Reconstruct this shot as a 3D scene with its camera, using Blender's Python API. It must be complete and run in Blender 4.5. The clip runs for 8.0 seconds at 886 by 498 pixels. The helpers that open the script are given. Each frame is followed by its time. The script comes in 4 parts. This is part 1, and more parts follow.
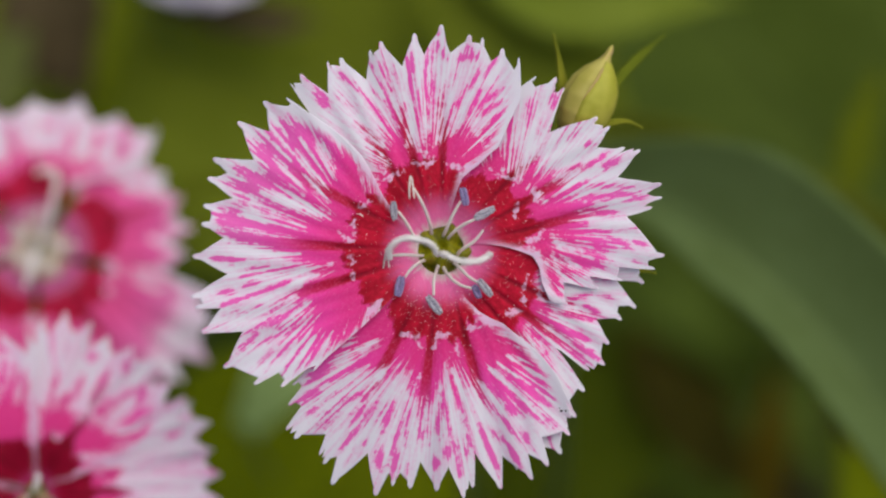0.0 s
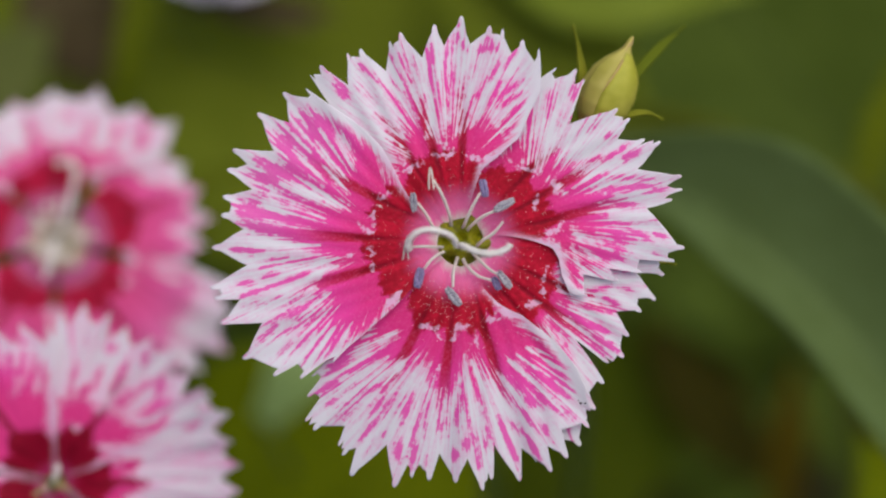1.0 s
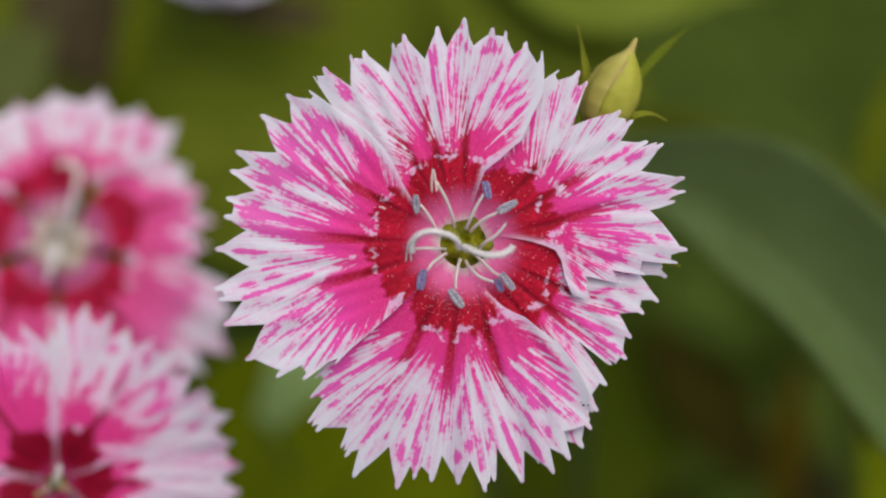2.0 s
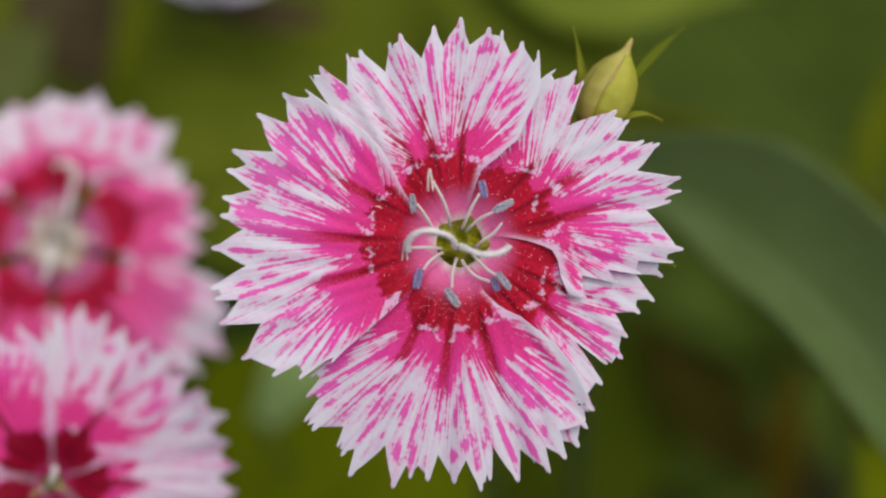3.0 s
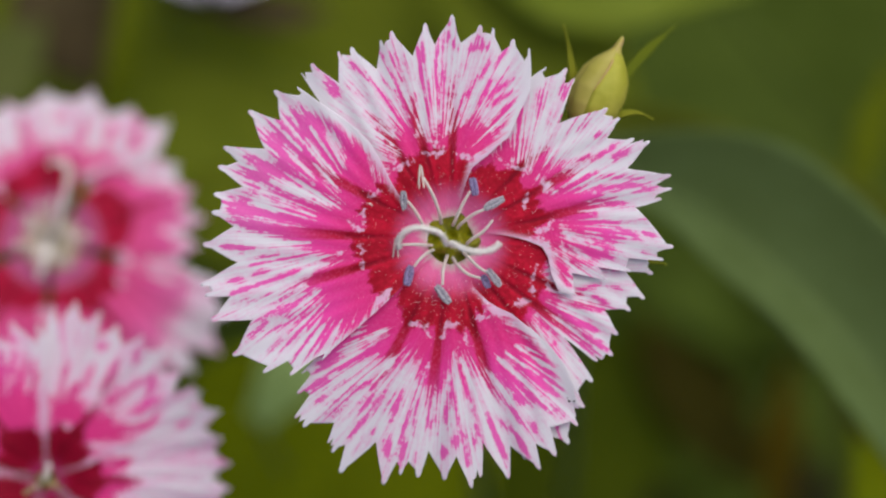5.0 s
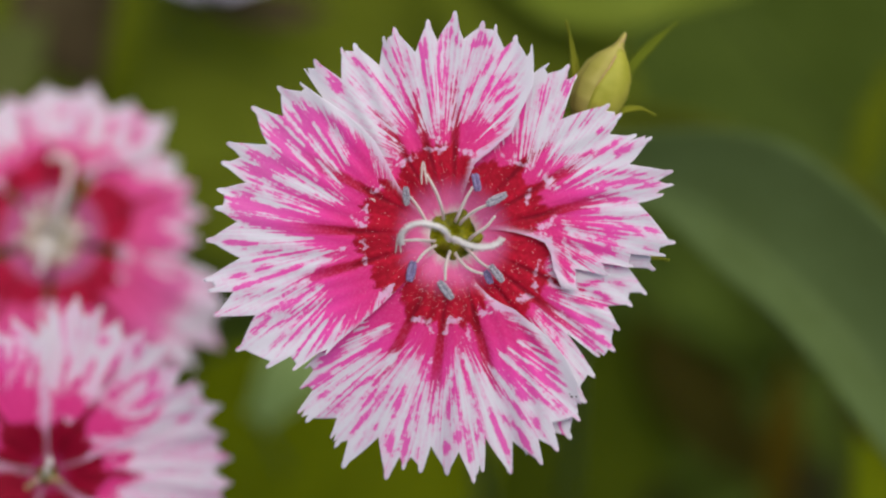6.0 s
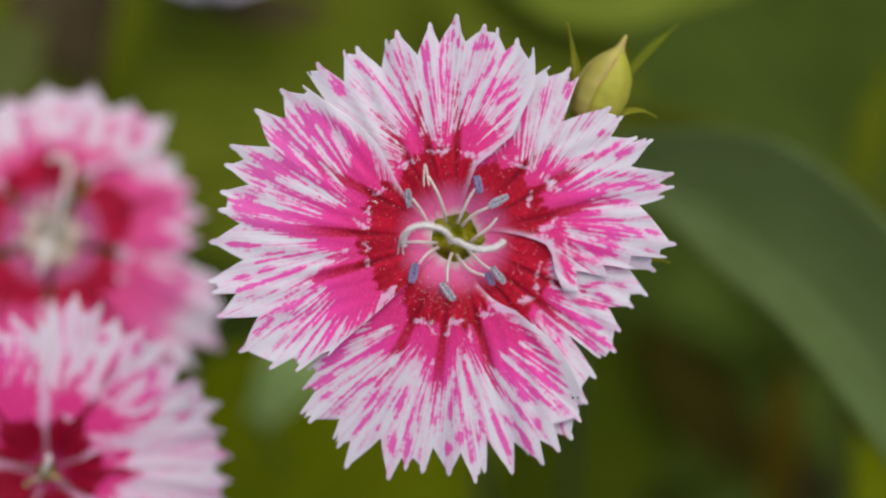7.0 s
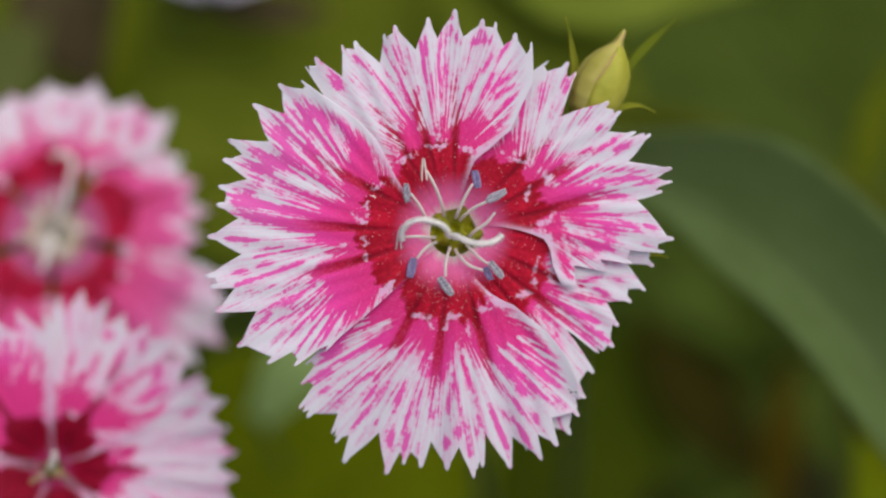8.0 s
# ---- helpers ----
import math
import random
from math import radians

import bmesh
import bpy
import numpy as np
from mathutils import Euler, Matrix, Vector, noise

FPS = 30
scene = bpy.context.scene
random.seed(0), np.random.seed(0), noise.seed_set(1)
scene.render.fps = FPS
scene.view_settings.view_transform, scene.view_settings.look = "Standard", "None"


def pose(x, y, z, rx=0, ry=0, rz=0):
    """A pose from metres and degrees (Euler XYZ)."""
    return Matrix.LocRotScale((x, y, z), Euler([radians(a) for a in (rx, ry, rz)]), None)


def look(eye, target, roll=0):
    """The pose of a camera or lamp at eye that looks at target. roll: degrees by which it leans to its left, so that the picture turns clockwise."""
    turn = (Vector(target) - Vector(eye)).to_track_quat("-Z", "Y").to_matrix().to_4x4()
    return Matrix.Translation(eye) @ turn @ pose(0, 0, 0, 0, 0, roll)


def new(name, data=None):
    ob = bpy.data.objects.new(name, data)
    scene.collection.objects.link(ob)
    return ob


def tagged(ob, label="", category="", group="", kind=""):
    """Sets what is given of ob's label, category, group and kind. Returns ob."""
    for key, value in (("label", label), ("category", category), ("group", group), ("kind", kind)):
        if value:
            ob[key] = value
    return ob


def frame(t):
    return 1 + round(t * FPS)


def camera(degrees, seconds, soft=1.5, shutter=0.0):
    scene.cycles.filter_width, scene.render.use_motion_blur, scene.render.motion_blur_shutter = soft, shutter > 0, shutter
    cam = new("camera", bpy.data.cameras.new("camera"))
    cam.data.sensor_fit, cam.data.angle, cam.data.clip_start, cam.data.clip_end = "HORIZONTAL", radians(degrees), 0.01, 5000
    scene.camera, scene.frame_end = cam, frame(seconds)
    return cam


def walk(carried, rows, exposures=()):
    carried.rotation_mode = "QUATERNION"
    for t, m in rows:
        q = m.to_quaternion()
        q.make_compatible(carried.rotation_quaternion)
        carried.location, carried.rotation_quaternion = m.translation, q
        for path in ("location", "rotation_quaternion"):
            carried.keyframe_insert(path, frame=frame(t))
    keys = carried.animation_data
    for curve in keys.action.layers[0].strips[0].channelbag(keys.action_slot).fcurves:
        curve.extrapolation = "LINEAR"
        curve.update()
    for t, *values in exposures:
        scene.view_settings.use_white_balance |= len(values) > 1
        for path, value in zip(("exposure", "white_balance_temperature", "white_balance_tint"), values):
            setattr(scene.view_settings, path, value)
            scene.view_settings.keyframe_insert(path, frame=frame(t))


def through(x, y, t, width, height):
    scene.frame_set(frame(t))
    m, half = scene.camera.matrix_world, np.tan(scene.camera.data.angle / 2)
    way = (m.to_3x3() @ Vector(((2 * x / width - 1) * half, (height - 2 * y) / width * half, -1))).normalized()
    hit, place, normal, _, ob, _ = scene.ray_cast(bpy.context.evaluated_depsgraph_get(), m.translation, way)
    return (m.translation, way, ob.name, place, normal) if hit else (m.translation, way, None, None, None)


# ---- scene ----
# Everything is laid out in millimetres on the axes of the main flower's face:
# x across it, y up along it, z out of it towards the eye, 65 degrees above the horizon.
MM = 0.001
REACH = 144.4                      # the eye's distance from the flower's face
FACE = pose(0, 0, 0.26, 25, 0, 0)
UP = FACE.to_3x3().inverted() @ Vector((0, 0, 1))


def camera_at(across, down):
    """The eye before the face, turned by so many degrees."""
    return FACE @ Matrix.Translation((0, 0, REACH * MM)) @ pose(0, 0, 0, down, across, 0)


cam = camera(28, 8.0, soft=2.2)
cam.data.dof.use_dof = True
cam.data.dof.focus_distance = REACH * MM
cam.data.dof.aperture_fstop = 9.0
walk(cam, [
    (0.0, camera_at(-0.437, 0.255)),
    (0.5, camera_at(-0.146, 0.146)),
    (1.0, camera_at(0.164, 0.018)),
    (1.5, camera_at(0.219, 0.055)),
    (3.0, camera_at(0.109, 0.055)),
    (3.5, camera_at(0.0, 0.0)),
    (4.0, camera_at(0.0, 0.018)),
    (4.5, camera_at(-0.055, 0.018)),
    (6.0, camera_at(0.0, -0.036)),
    (8.0, camera_at(0.0, -0.036)),
])

# ---- light: a bright overcast sky ----
scene.view_settings.exposure = -0.09
world = bpy.data.worlds.new("overcast_sky")
scene.world = world
world.use_nodes = True
wn = world.node_tree
sky = wn.nodes.new("ShaderNodeTexSky")
sky.sky_type, sky.sun_disc = "NISHITA", False
sky.sun_elevation, sky.sun_rotation = radians(80), radians(90)
sky.dust_density, sky.air_density = 6.0, 1.0
wn.nodes["Background"].inputs["Strength"].default_value = 0.11
wn.links.new(sky.outputs["Color"], wn.nodes["Background"].inputs["Color"])
sun = new("sun", bpy.data.lights.new("sun", "SUN"))
sun.data.energy, sun.data.angle, sun.data.color = 1.75, radians(85), (1.0, 0.96, 0.91)
sun.matrix_world = look((0.9, 0.7, 2.0), (0, 0, 0))


# ---- materials ----
class Nodes:
    """A small helper for wiring node materials."""

    def __init__(self, name):
        self.mat = bpy.data.materials.new(name)
        self.mat.use_nodes = True
        self.tree = self.mat.node_tree
        self.bsdf = self.tree.nodes["Principled BSDF"]
        self.output = self.tree.nodes["Material Output"]

    def add(self, kind, **inputs):
        n = self.tree.nodes.new(kind)
        for key, value in inputs.items():
            self.put(n.inputs[key.replace("_", " ")], value)
        return n

    def put(self, socket, value):
        if isinstance(value, bpy.types.NodeSocket):
            self.tree.links.new(value, socket)
        else:
            socket.default_value = value

    def math(self, op, a, b=0.0, c=0.0, clamp=False):
        n = self.tree.nodes.new("ShaderNodeMath")
        n.operation, n.use_clamp = op, clamp
        for socket, value in zip(n.inputs, (a, b, c)):
            self.put(socket, value)
        return n.outputs[0]

    def ramp(self, x, low, high):
        """0 below low, 1 above high, smooth between (low may be the greater)."""
        n = self.tree.nodes.new("ShaderNodeMapRange")
        n.interpolation_type = "SMOOTHSTEP"
        flip = low > high
        for i, value in enumerate((x, min(low, high), max(low, high), 1.0 if flip else 0.0, 0.0 if flip else 1.0)):
            self.put(n.inputs[i], value)
        return n.outputs[0]

    def mix(self, f, a, b):
        n = self.tree.nodes.new("ShaderNodeMix")
        n.data_type = "RGBA"
        self.put(n.inputs[0], f)
        for socket, value in ((n.inputs[6], a), (n.inputs[7], b)):
            self.put(socket, value if isinstance(value, bpy.types.NodeSocket) else (*value, 1.0))
        return n.outputs[2]

    def noise(self, vector, scale, detail=2.0, rough=0.5, distortion=0.0):
        n = self.add("ShaderNodeTexNoise", Scale=scale, Detail=detail, Roughness=rough, Distortion=distortion)
        if vector is not None:
            self.put(n.inputs["Vector"], vector)
        return n.outputs["Fac"]

    def xyz(self, x, y, z=0.0):
        n = self.tree.nodes.new("ShaderNodeCombineXYZ")
        for socket, value in zip(n.inputs, (x, y, z)):
            self.put(socket, value)
        return n.outputs[0]

    def attribute(self, name):
        n = self.tree.nodes.new("ShaderNodeAttribute")
        n.attribute_name = name
        return n.outputs["Fac"]

    def random(self):
        return self.tree.nodes.new("ShaderNodeObjectInfo").outputs["Random"]

    def coords(self):
        return self.tree.nodes.new("ShaderNodeTexCoord").outputs["Object"]

    def bump(self, height, strength, distance):
        n = self.add("ShaderNodeBump", Strength=strength, Distance=distance, Height=height)
        self.put(self.bsdf.inputs["Normal"], n.outputs["Normal"])
        return n.outputs["Normal"]

    def finish(self, colour, rough=0.6, through=0.0, specular=0.3):
        """Colour on a rough skin that lets a share of light through."""
        b = self.bsdf.inputs
        self.put(b["Base Color"], colour if isinstance(colour, bpy.types.NodeSocket) else (*colour, 1.0))
        self.put(b["Roughness"], rough)
        b["Specular IOR Level"].default_value = specular
        if through > 0:
            t = self.tree.nodes.new("ShaderNodeBsdfTranslucent")
            self.put(t.inputs["Color"], colour if isinstance(colour, bpy.types.NodeSocket) else (*colour, 1.0))
            m = self.add("ShaderNodeMixShader", Fac=through)
            self.tree.links.new(self.bsdf.outputs[0], m.inputs[1])
            self.tree.links.new(t.outputs[0], m.inputs[2])
            self.tree.links.new(m.outputs[0], self.output.inputs["Surface"])
        return self.mat


def petal_material(name, white=(0.78, 0.76, 0.80), pink=(0.86, 0.072, 0.375), red=(0.47, 0.005, 0.025), throat_to=(5.3, 2.6), warm=0.85, blush=(0.98, 0.23, 0.56), hem=0.5, hem_tone=(0.80, 0.60, 0.76), grain=1.0, heart=0.0, heart_tone=(0.66, 0.58, 0.42), haze=0.44):
    """White petal with ragged pink streaks along its veins and a crimson eye."""
    n = Nodes(name)
    turn, r = n.attribute("turn"), n.attribute("radius")
    vein, ring = n.attribute("vein"), n.attribute("ring")
    margin = n.math("SUBTRACT", n.attribute("margin"), n.math("MULTIPLY", n.math("SUBTRACT", r, 9.0), 0.055))
    seed = n.math("MULTIPLY", n.random(), 37.0)

    def stretched(around, along, detail=2.0, rough=0.55, bend=0.0):
        return n.math("SUBTRACT", n.noise(n.xyz(n.math("MULTIPLY", fan, around * grain), n.math("MULTIPLY", run, along), seed), 1.0, detail, rough, bend), 0.5)

    fan, run = n.attribute("fan"), n.attribute("run")
    broad, streak = stretched(5.0, 0.14, 1.5, 0.5, 0.2), stretched(15.0, 0.20, 2.5, 0.6, 0.3)
    fine, fleck = stretched(46.0, 0.7, 2.0, 0.6), stretched(30.0, 4.0, 3.0, 0.65)
    hatch = stretched(80.0, 2.4, 2.0, 0.6)
    # the petal's own streaks, ragged along the veins
    dye = n.math("MINIMUM", n.attribute("dyed"), n.math("SUBTRACT", n.attribute("brim"), 0.42))
    dye = n.math("MINIMUM", dye, n.math("SUBTRACT", n.attribute("margin"), 0.40))
    spread = n.ramp(run, 1.5, 5.5)
    speck = n.math("MULTIPLY", n.math("SUBTRACT", n.noise(n.coords(), 2400.0, 3.0, 0.6), 0.5), n.math("SUBTRACT", 3.4, n.math("MULTIPLY", spread, 1.9)))
    dye = n.math("ADD", n.math("SUBTRACT", dye, 0.07), speck)
    for field, share in ((streak, 1.0), (stretched(25.0, 0.14, 2.0, 0.6, 0.25), 2.6), (stretched(40.0, 0.07, 1.5, 0.5, 0.15), 3.4), (stretched(52.0, 0.5, 2.0, 0.6), 1.5), (stretched(68.0, 1.5, 2.0, 0.6), 1.3), (fleck, 0.6)):
        dye = n.math("ADD", dye, n.math("MULTIPLY", n.math("MULTIPLY", field, share), spread))
    solid = n.math("MULTIPLY", n.ramp(dye, -0.24, 0.24), n.math("SUBTRACT", 1.0, n.math("MULTIPLY", n.ramp(n.math("ADD", r, n.math("MULTIPLY", fine, 12.0)), 11.5, 18.0), 0.07)))
    tint = n.math("MULTIPLY", n.ramp(n.math("ADD", dye, n.math("MULTIPLY", streak, 1.5)), -1.3, 0.1), n.math("ADD", haze, n.math("MULTIPLY", n.ramp(r, 16.5, 10.0), 0.22)))
    fan, run = turn, r
    ragged, mottle = stretched(20.0, 2.2, 2.5, 0.55), stretched(9.0, 0.2, 1.5)
    # the crimson eye with its pale, broken border
    wobble = n.math("ADD", n.math("MULTIPLY", ragged, 0.5), n.math("ADD", n.math("MULTIPLY", mottle, 1.6), n.math("MULTIPLY", n.math("ADD", fleck, hatch), 0.75)))
    rr = n.math("SUBTRACT", n.math("ADD", n.math("ADD", r, wobble), n.math("MULTIPLY", mottle, 1.5)), n.math("ADD", ring, n.math("MULTIPLY", vein, 0.8)))
    eye = n.ramp(rr, 0.22, -0.22)
    mesh = n.math("SUBTRACT", n.noise(n.coords(), 2600.0, 3.0, 0.65, 0.4), 0.5)
    border = n.ramp(n.math("ADD", n.attribute("border"), n.math("MULTIPLY", mesh, 1.5)), -0.04, 0.16)
    throat = n.ramp(n.math("ADD", r, n.math("MULTIPLY", wobble, 0.5)), *throat_to)
    deep = (pink[0] * 0.84, pink[1] * 0.45, pink[2] * 0.50)
    mauve = (pink[0] * 0.90, pink[1] * 1.5, pink[2] * 1.10)
    dyed = n.mix(n.ramp(n.math("ADD", r, n.math("MULTIPLY", broad, 6.0)), 10.5, 16.5), pink, mauve)
    dyed = n.mix(n.math("MULTIPLY", n.ramp(n.math("ADD", r, n.math("MULTIPLY", broad, 4.0)), 13.2, 7.6), warm), dyed, deep)
    dyed = n.mix(n.math("MULTIPLY", n.math("MULTIPLY", n.ramp(n.math("ADD", vein, n.math("MULTIPLY", fine, 0.8)), 0.02, 0.65), n.ramp(r, 15.5, 9.0)), 0.95), dyed, (red[0] * 1.0, red[1] * 1.2, red[2] * 1.4))
    dyed = n.mix(n.math("MULTIPLY", n.ramp(fleck, -0.05, 0.2), 0.2), dyed, (0.85, 0.22, 0.5))
    ground = n.mix(tint, white, (0.79, 0.36, 0.62))
    colour = n.mix(solid, ground, dyed)
    colour = n.mix(eye, colour, n.mix(n.ramp(n.math("ADD", ragged, mottle), -0.3, 0.3), (red[0] * 0.75, red[1] * 0.7, red[2] * 0.8), (red[0] * 1.3, red[1] * 1.6, red[2] * 1.7)))
    colour = n.mix(n.math("MULTIPLY", border, 0.85), colour, (0.80, 0.52, 0.75))
    colour = n.mix(n.math("MULTIPLY", throat, n.math("ADD", 0.86, n.math("MULTIPLY", fine, 0.5))), colour, blush)
    if heart:
        colour = n.mix(n.ramp(n.math("ADD", r, wobble), heart, heart * 0.6), colour, heart_tone)
    line = n.math("MULTIPLY", n.ramp(vein, 0.45, 1.0), n.math("MULTIPLY", n.ramp(r, 3.6, 6.8), n.ramp(n.math("SUBTRACT", n.math("ADD", r, wobble), ring), 1.9, 0.2)))
    colour = n.mix(n.math("MULTIPLY", line, 0.6), colour, (0.13, 0.002, 0.012))
    colour = n.mix(n.math("MULTIPLY", n.ramp(n.math("ADD", margin, n.math("MULTIPLY", fine, 0.8)), hem, hem * 0.1), n.ramp(r, throat_to[1] * 0.9, throat_to[1] * 1.8)), colour, n.mix(n.ramp(r, 7.5, 11.0), hem_tone, white))
    n.bump(n.math("ADD", stretched(75.0, 0.15), n.math("MULTIPLY", n.noise(n.coords(), 9000.0, 1.0), 0.35)), 0.25, 0.00010)
    n.bsdf.inputs["Sheen Weight"].default_value = 0.02
    return n.finish(colour, n.math("ADD", 0.6, n.math("MULTIPLY", fine, 0.3)), 0.2, 0.12)


def leaf_material(name, dark, light, rough=0.45, bloom=0.0):
    """Leaf skin: parallel veins along it, cloudy tone, a paler bloom."""
    n = Nodes(name)
    along, side = n.attribute("along"), n.attribute("side")
    cloud = n.noise(n.coords(), 120.0, 3.0, 0.6)
    veins = n.noise(n.xyz(n.math("MULTIPLY", side, 22.0), n.math("MULTIPLY", along, 2.5), n.math("MULTIPLY", n.random(), 9.0)), 1.0, 2.0)
    f = n.math("ADD", n.math("MULTIPLY", cloud, 0.65), n.math("MULTIPLY", veins, 0.45))
    colour = n.mix(n.ramp(f, 0.3, 0.8), dark, light)
    rib = n.ramp(n.math("ABSOLUTE", side), 0.10, 0.03)
    colour = n.mix(n.math("MULTIPLY", rib, 0.12), colour, tuple(min(1.0, v * 1.5 + 0.02) for v in light))
    if bloom:
        colour = n.mix(n.math("MULTIPLY", n.ramp(n.noise(n.coords(), 60.0, 2.0), 0.3, 0.7), bloom), colour, (0.30, 0.36, 0.30))
    n.bump(veins, 0.3, 0.0002)
    return n.finish(colour, n.math("ADD", rough, n.math("MULTIPLY", cloud, 0.15)), 0.3, 0.04)


def plain_material(name, dark, light, scale, rough=0.6, through=0.0, bump=0.0, specular=0.3, grain=3.0):
    """Cloudy two-tone skin with fine relief."""
    n = Nodes(name)
    c = n.coords()
    f = n.math("ADD", n.math("MULTIPLY", n.noise(c, scale, grain, 0.6), 0.7), n.math("MULTIPLY", n.noise(c, scale * 7, 2.0), 0.3))
    colour = n.mix(n.ramp(f, 0.32, 0.68), dark, light)
    if bump:
        n.bump(n.noise(c, scale * 3, 3.0), 0.6, bump)
    return n.finish(colour, rough, through, specular)


PETAL = petal_material("streaked_petal", (0.77, 0.75, 0.825), (0.90, 0.070, 0.44), warm=0.9, hem=0.8, hem_tone=(0.78, 0.54, 0.73), heart=2.9, heart_tone=(0.90, 0.76, 0.76))
PETAL_ROSY = petal_material("rosy_petal", (0.71, 0.66, 0.73), (0.75, 0.100, 0.35), (0.38, 0.002, 0.03), throat_to=(5.7, 4.5), warm=0.6, blush=(0.54, 0.13, 0.31), hem=0.2, heart=3.4, grain=0.5, haze=0.62)
PETAL_DEEP = petal_material("deep_petal", (0.72, 0.66, 0.75), (0.78, 0.058, 0.38), (0.26, 0.001, 0.018), throat_to=(2.4, 1.0), warm=0.8, blush=(0.40, 0.03, 0.14), hem=0.9, hem_tone=(0.72, 0.44, 0.64), grain=0.5, haze=0.68)
FILAMENT = plain_material("cream_filament", (0.74, 0.69, 0.64), (0.86, 0.83, 0.78), 900, 0.45, 0.25)
STYLE = plain_material("cream_style", (0.82, 0.81, 0.79), (0.96, 0.95, 0.94), 2500, 0.7, 0.2, 0.00005)
ANTHER_BLUE = plain_material("violet_anther", (0.07, 0.05, 0.16), (0.42, 0.36, 0.60), 8000, 0.8, 0, 0.00008)
ANTHER_GREY = plain_material("grey_anther", (0.08, 0.08, 0.12), (0.66, 0.65, 0.72), 8000, 0.8, 0, 0.00008)
ANTHER_SEAM = plain_material("dark_seam", (0.06, 0.05, 0.09), (0.14, 0.12, 0.19), 3000, 0.8)
ANTHER_CREAM = plain_material("cream_anther", (0.52, 0.44, 0.42), (0.76, 0.72, 0.66), 4000, 0.7, 0, 0.00008)
ANTHER_TAN = plain_material("dull_tan_anther", (0.24, 0.16, 0.08), (0.40, 0.28, 0.15), 900, 0.7)
SOOT = plain_material("dark_speck", (0.02, 0.018, 0.015), (0.05, 0.045, 0.04), 4000, 0.8)
POLLEN = plain_material("pale_pollen", (0.97, 0.93, 0.93), (0.98, 0.97, 0.97), 3000, 0.7)
OVARY = plain_material("green_ovary", (0.085, 0.095, 0.001), (0.30, 0.30, 0.006), 500, 0.45, 0.1, 0, 0.25)
PALE_OVARY = plain_material("pale_ovary", (0.42, 0.42, 0.16), (0.62, 0.60, 0.32), 300, 0.5, 0.2)
STEM = plain_material("green_stem", (0.06, 0.09, 0.02), (0.12, 0.17, 0.05), 300, 0.5)
CALYX = plain_material("green_calyx", (0.08, 0.12, 0.02), (0.18, 0.22, 0.05), 250, 0.5, 0.15)
BUD = plain_material("yellow_green_bud", (0.50, 0.46, 0.085), (0.66, 0.59, 0.17), 90, 0.5, 0.3, 0.00003)
SEPAL = plain_material("green_sepal", (0.47, 0.48, 0.050), (0.62, 0.60, 0.10), 160, 0.5, 0.3, 0.00003)
TAN = plain_material("dried_tan", (0.46, 0.29, 0.08), (0.60, 0.46, 0.20), 500, 0.6, 0.1)
BRACT = leaf_material("bract_green", (0.21, 0.24, 0.018), (0.33, 0.35, 0.035))
LEAF_BLUE = leaf_material("grey_green_leaf", (0.100, 0.150, 0.044), (0.140, 0.208, 0.072), 0.5, 0.0)
LEAF_SAGE = leaf_material("sage_leaf", (0.108, 0.130, 0.032), (0.150, 0.180, 0.050))
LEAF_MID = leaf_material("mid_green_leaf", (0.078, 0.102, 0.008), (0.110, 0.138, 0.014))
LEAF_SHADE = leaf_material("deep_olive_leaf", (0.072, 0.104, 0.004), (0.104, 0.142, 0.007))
LEAF_GREEN = leaf_material("fresh_green_leaf", (0.38, 0.54, 0.17), (0.48, 0.66, 0.24))
LEAF_MOSS = leaf_material("mossy_leaf", (0.140, 0.180, 0.002), (0.200, 0.248, 0.004))
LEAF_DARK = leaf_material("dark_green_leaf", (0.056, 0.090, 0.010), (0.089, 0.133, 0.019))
LEAF_OLIVE = leaf_material("olive_leaf", (0.132, 0.172, 0.011), (0.180, 0.226, 0.018))
LEAF_LIME = leaf_material("yellow_green_leaf", (0.16, 0.22, 0.018), (0.235, 0.305, 0.040))
LEAF_YELLOW = leaf_material("bright_olive_leaf", (0.080, 0.105, 0.002), (0.112, 0.142, 0.004))
LEAF_UMBER = leaf_material("umber_leaf", (0.040, 0.038, 0.005), (0.070, 0.060, 0.008), 0.7)
LEAF_RUST = leaf_material("rusty_leaf", (0.085, 0.060, 0.004), (0.120, 0.088, 0.006), 0.7)
LEAF_BROWN = leaf_material("withered_brown_leaf", (0.056, 0.044, 0.020), (0.105, 0.080, 0.040), 0.7)
PALE_PETAL = plain_material("pale_lilac_petal", (0.62, 0.60, 0.72), (0.82, 0.80, 0.90), 120, 0.55, 0.2)


# ---- shapes ----
def smooth(a, b, x):
    t = min(max((x - a) / (b - a), 0.0), 1.0)
    return t * t * (3 - 2 * t)


def spline(points, steps):
    """A soft curve through points (any number of values each)."""
    p = [np.array(q, float) for q in points]
    p = [2 * p[0] - p[1], *p, 2 * p[-1] - p[-2]]
    out = []
    for i in range(1, len(p) - 2):
        for k in range(steps):
            t = k / steps
            out.append(0.5 * (2 * p[i] + (p[i + 1] - p[i - 1]) * t + (2 * p[i - 1] - 5 * p[i] + 4 * p[i + 1] - p[i + 2]) * t * t
                              + (3 * p[i] - p[i - 1] - 3 * p[i + 1] + p[i + 2]) * t ** 3))
    return out + [p[-2]]


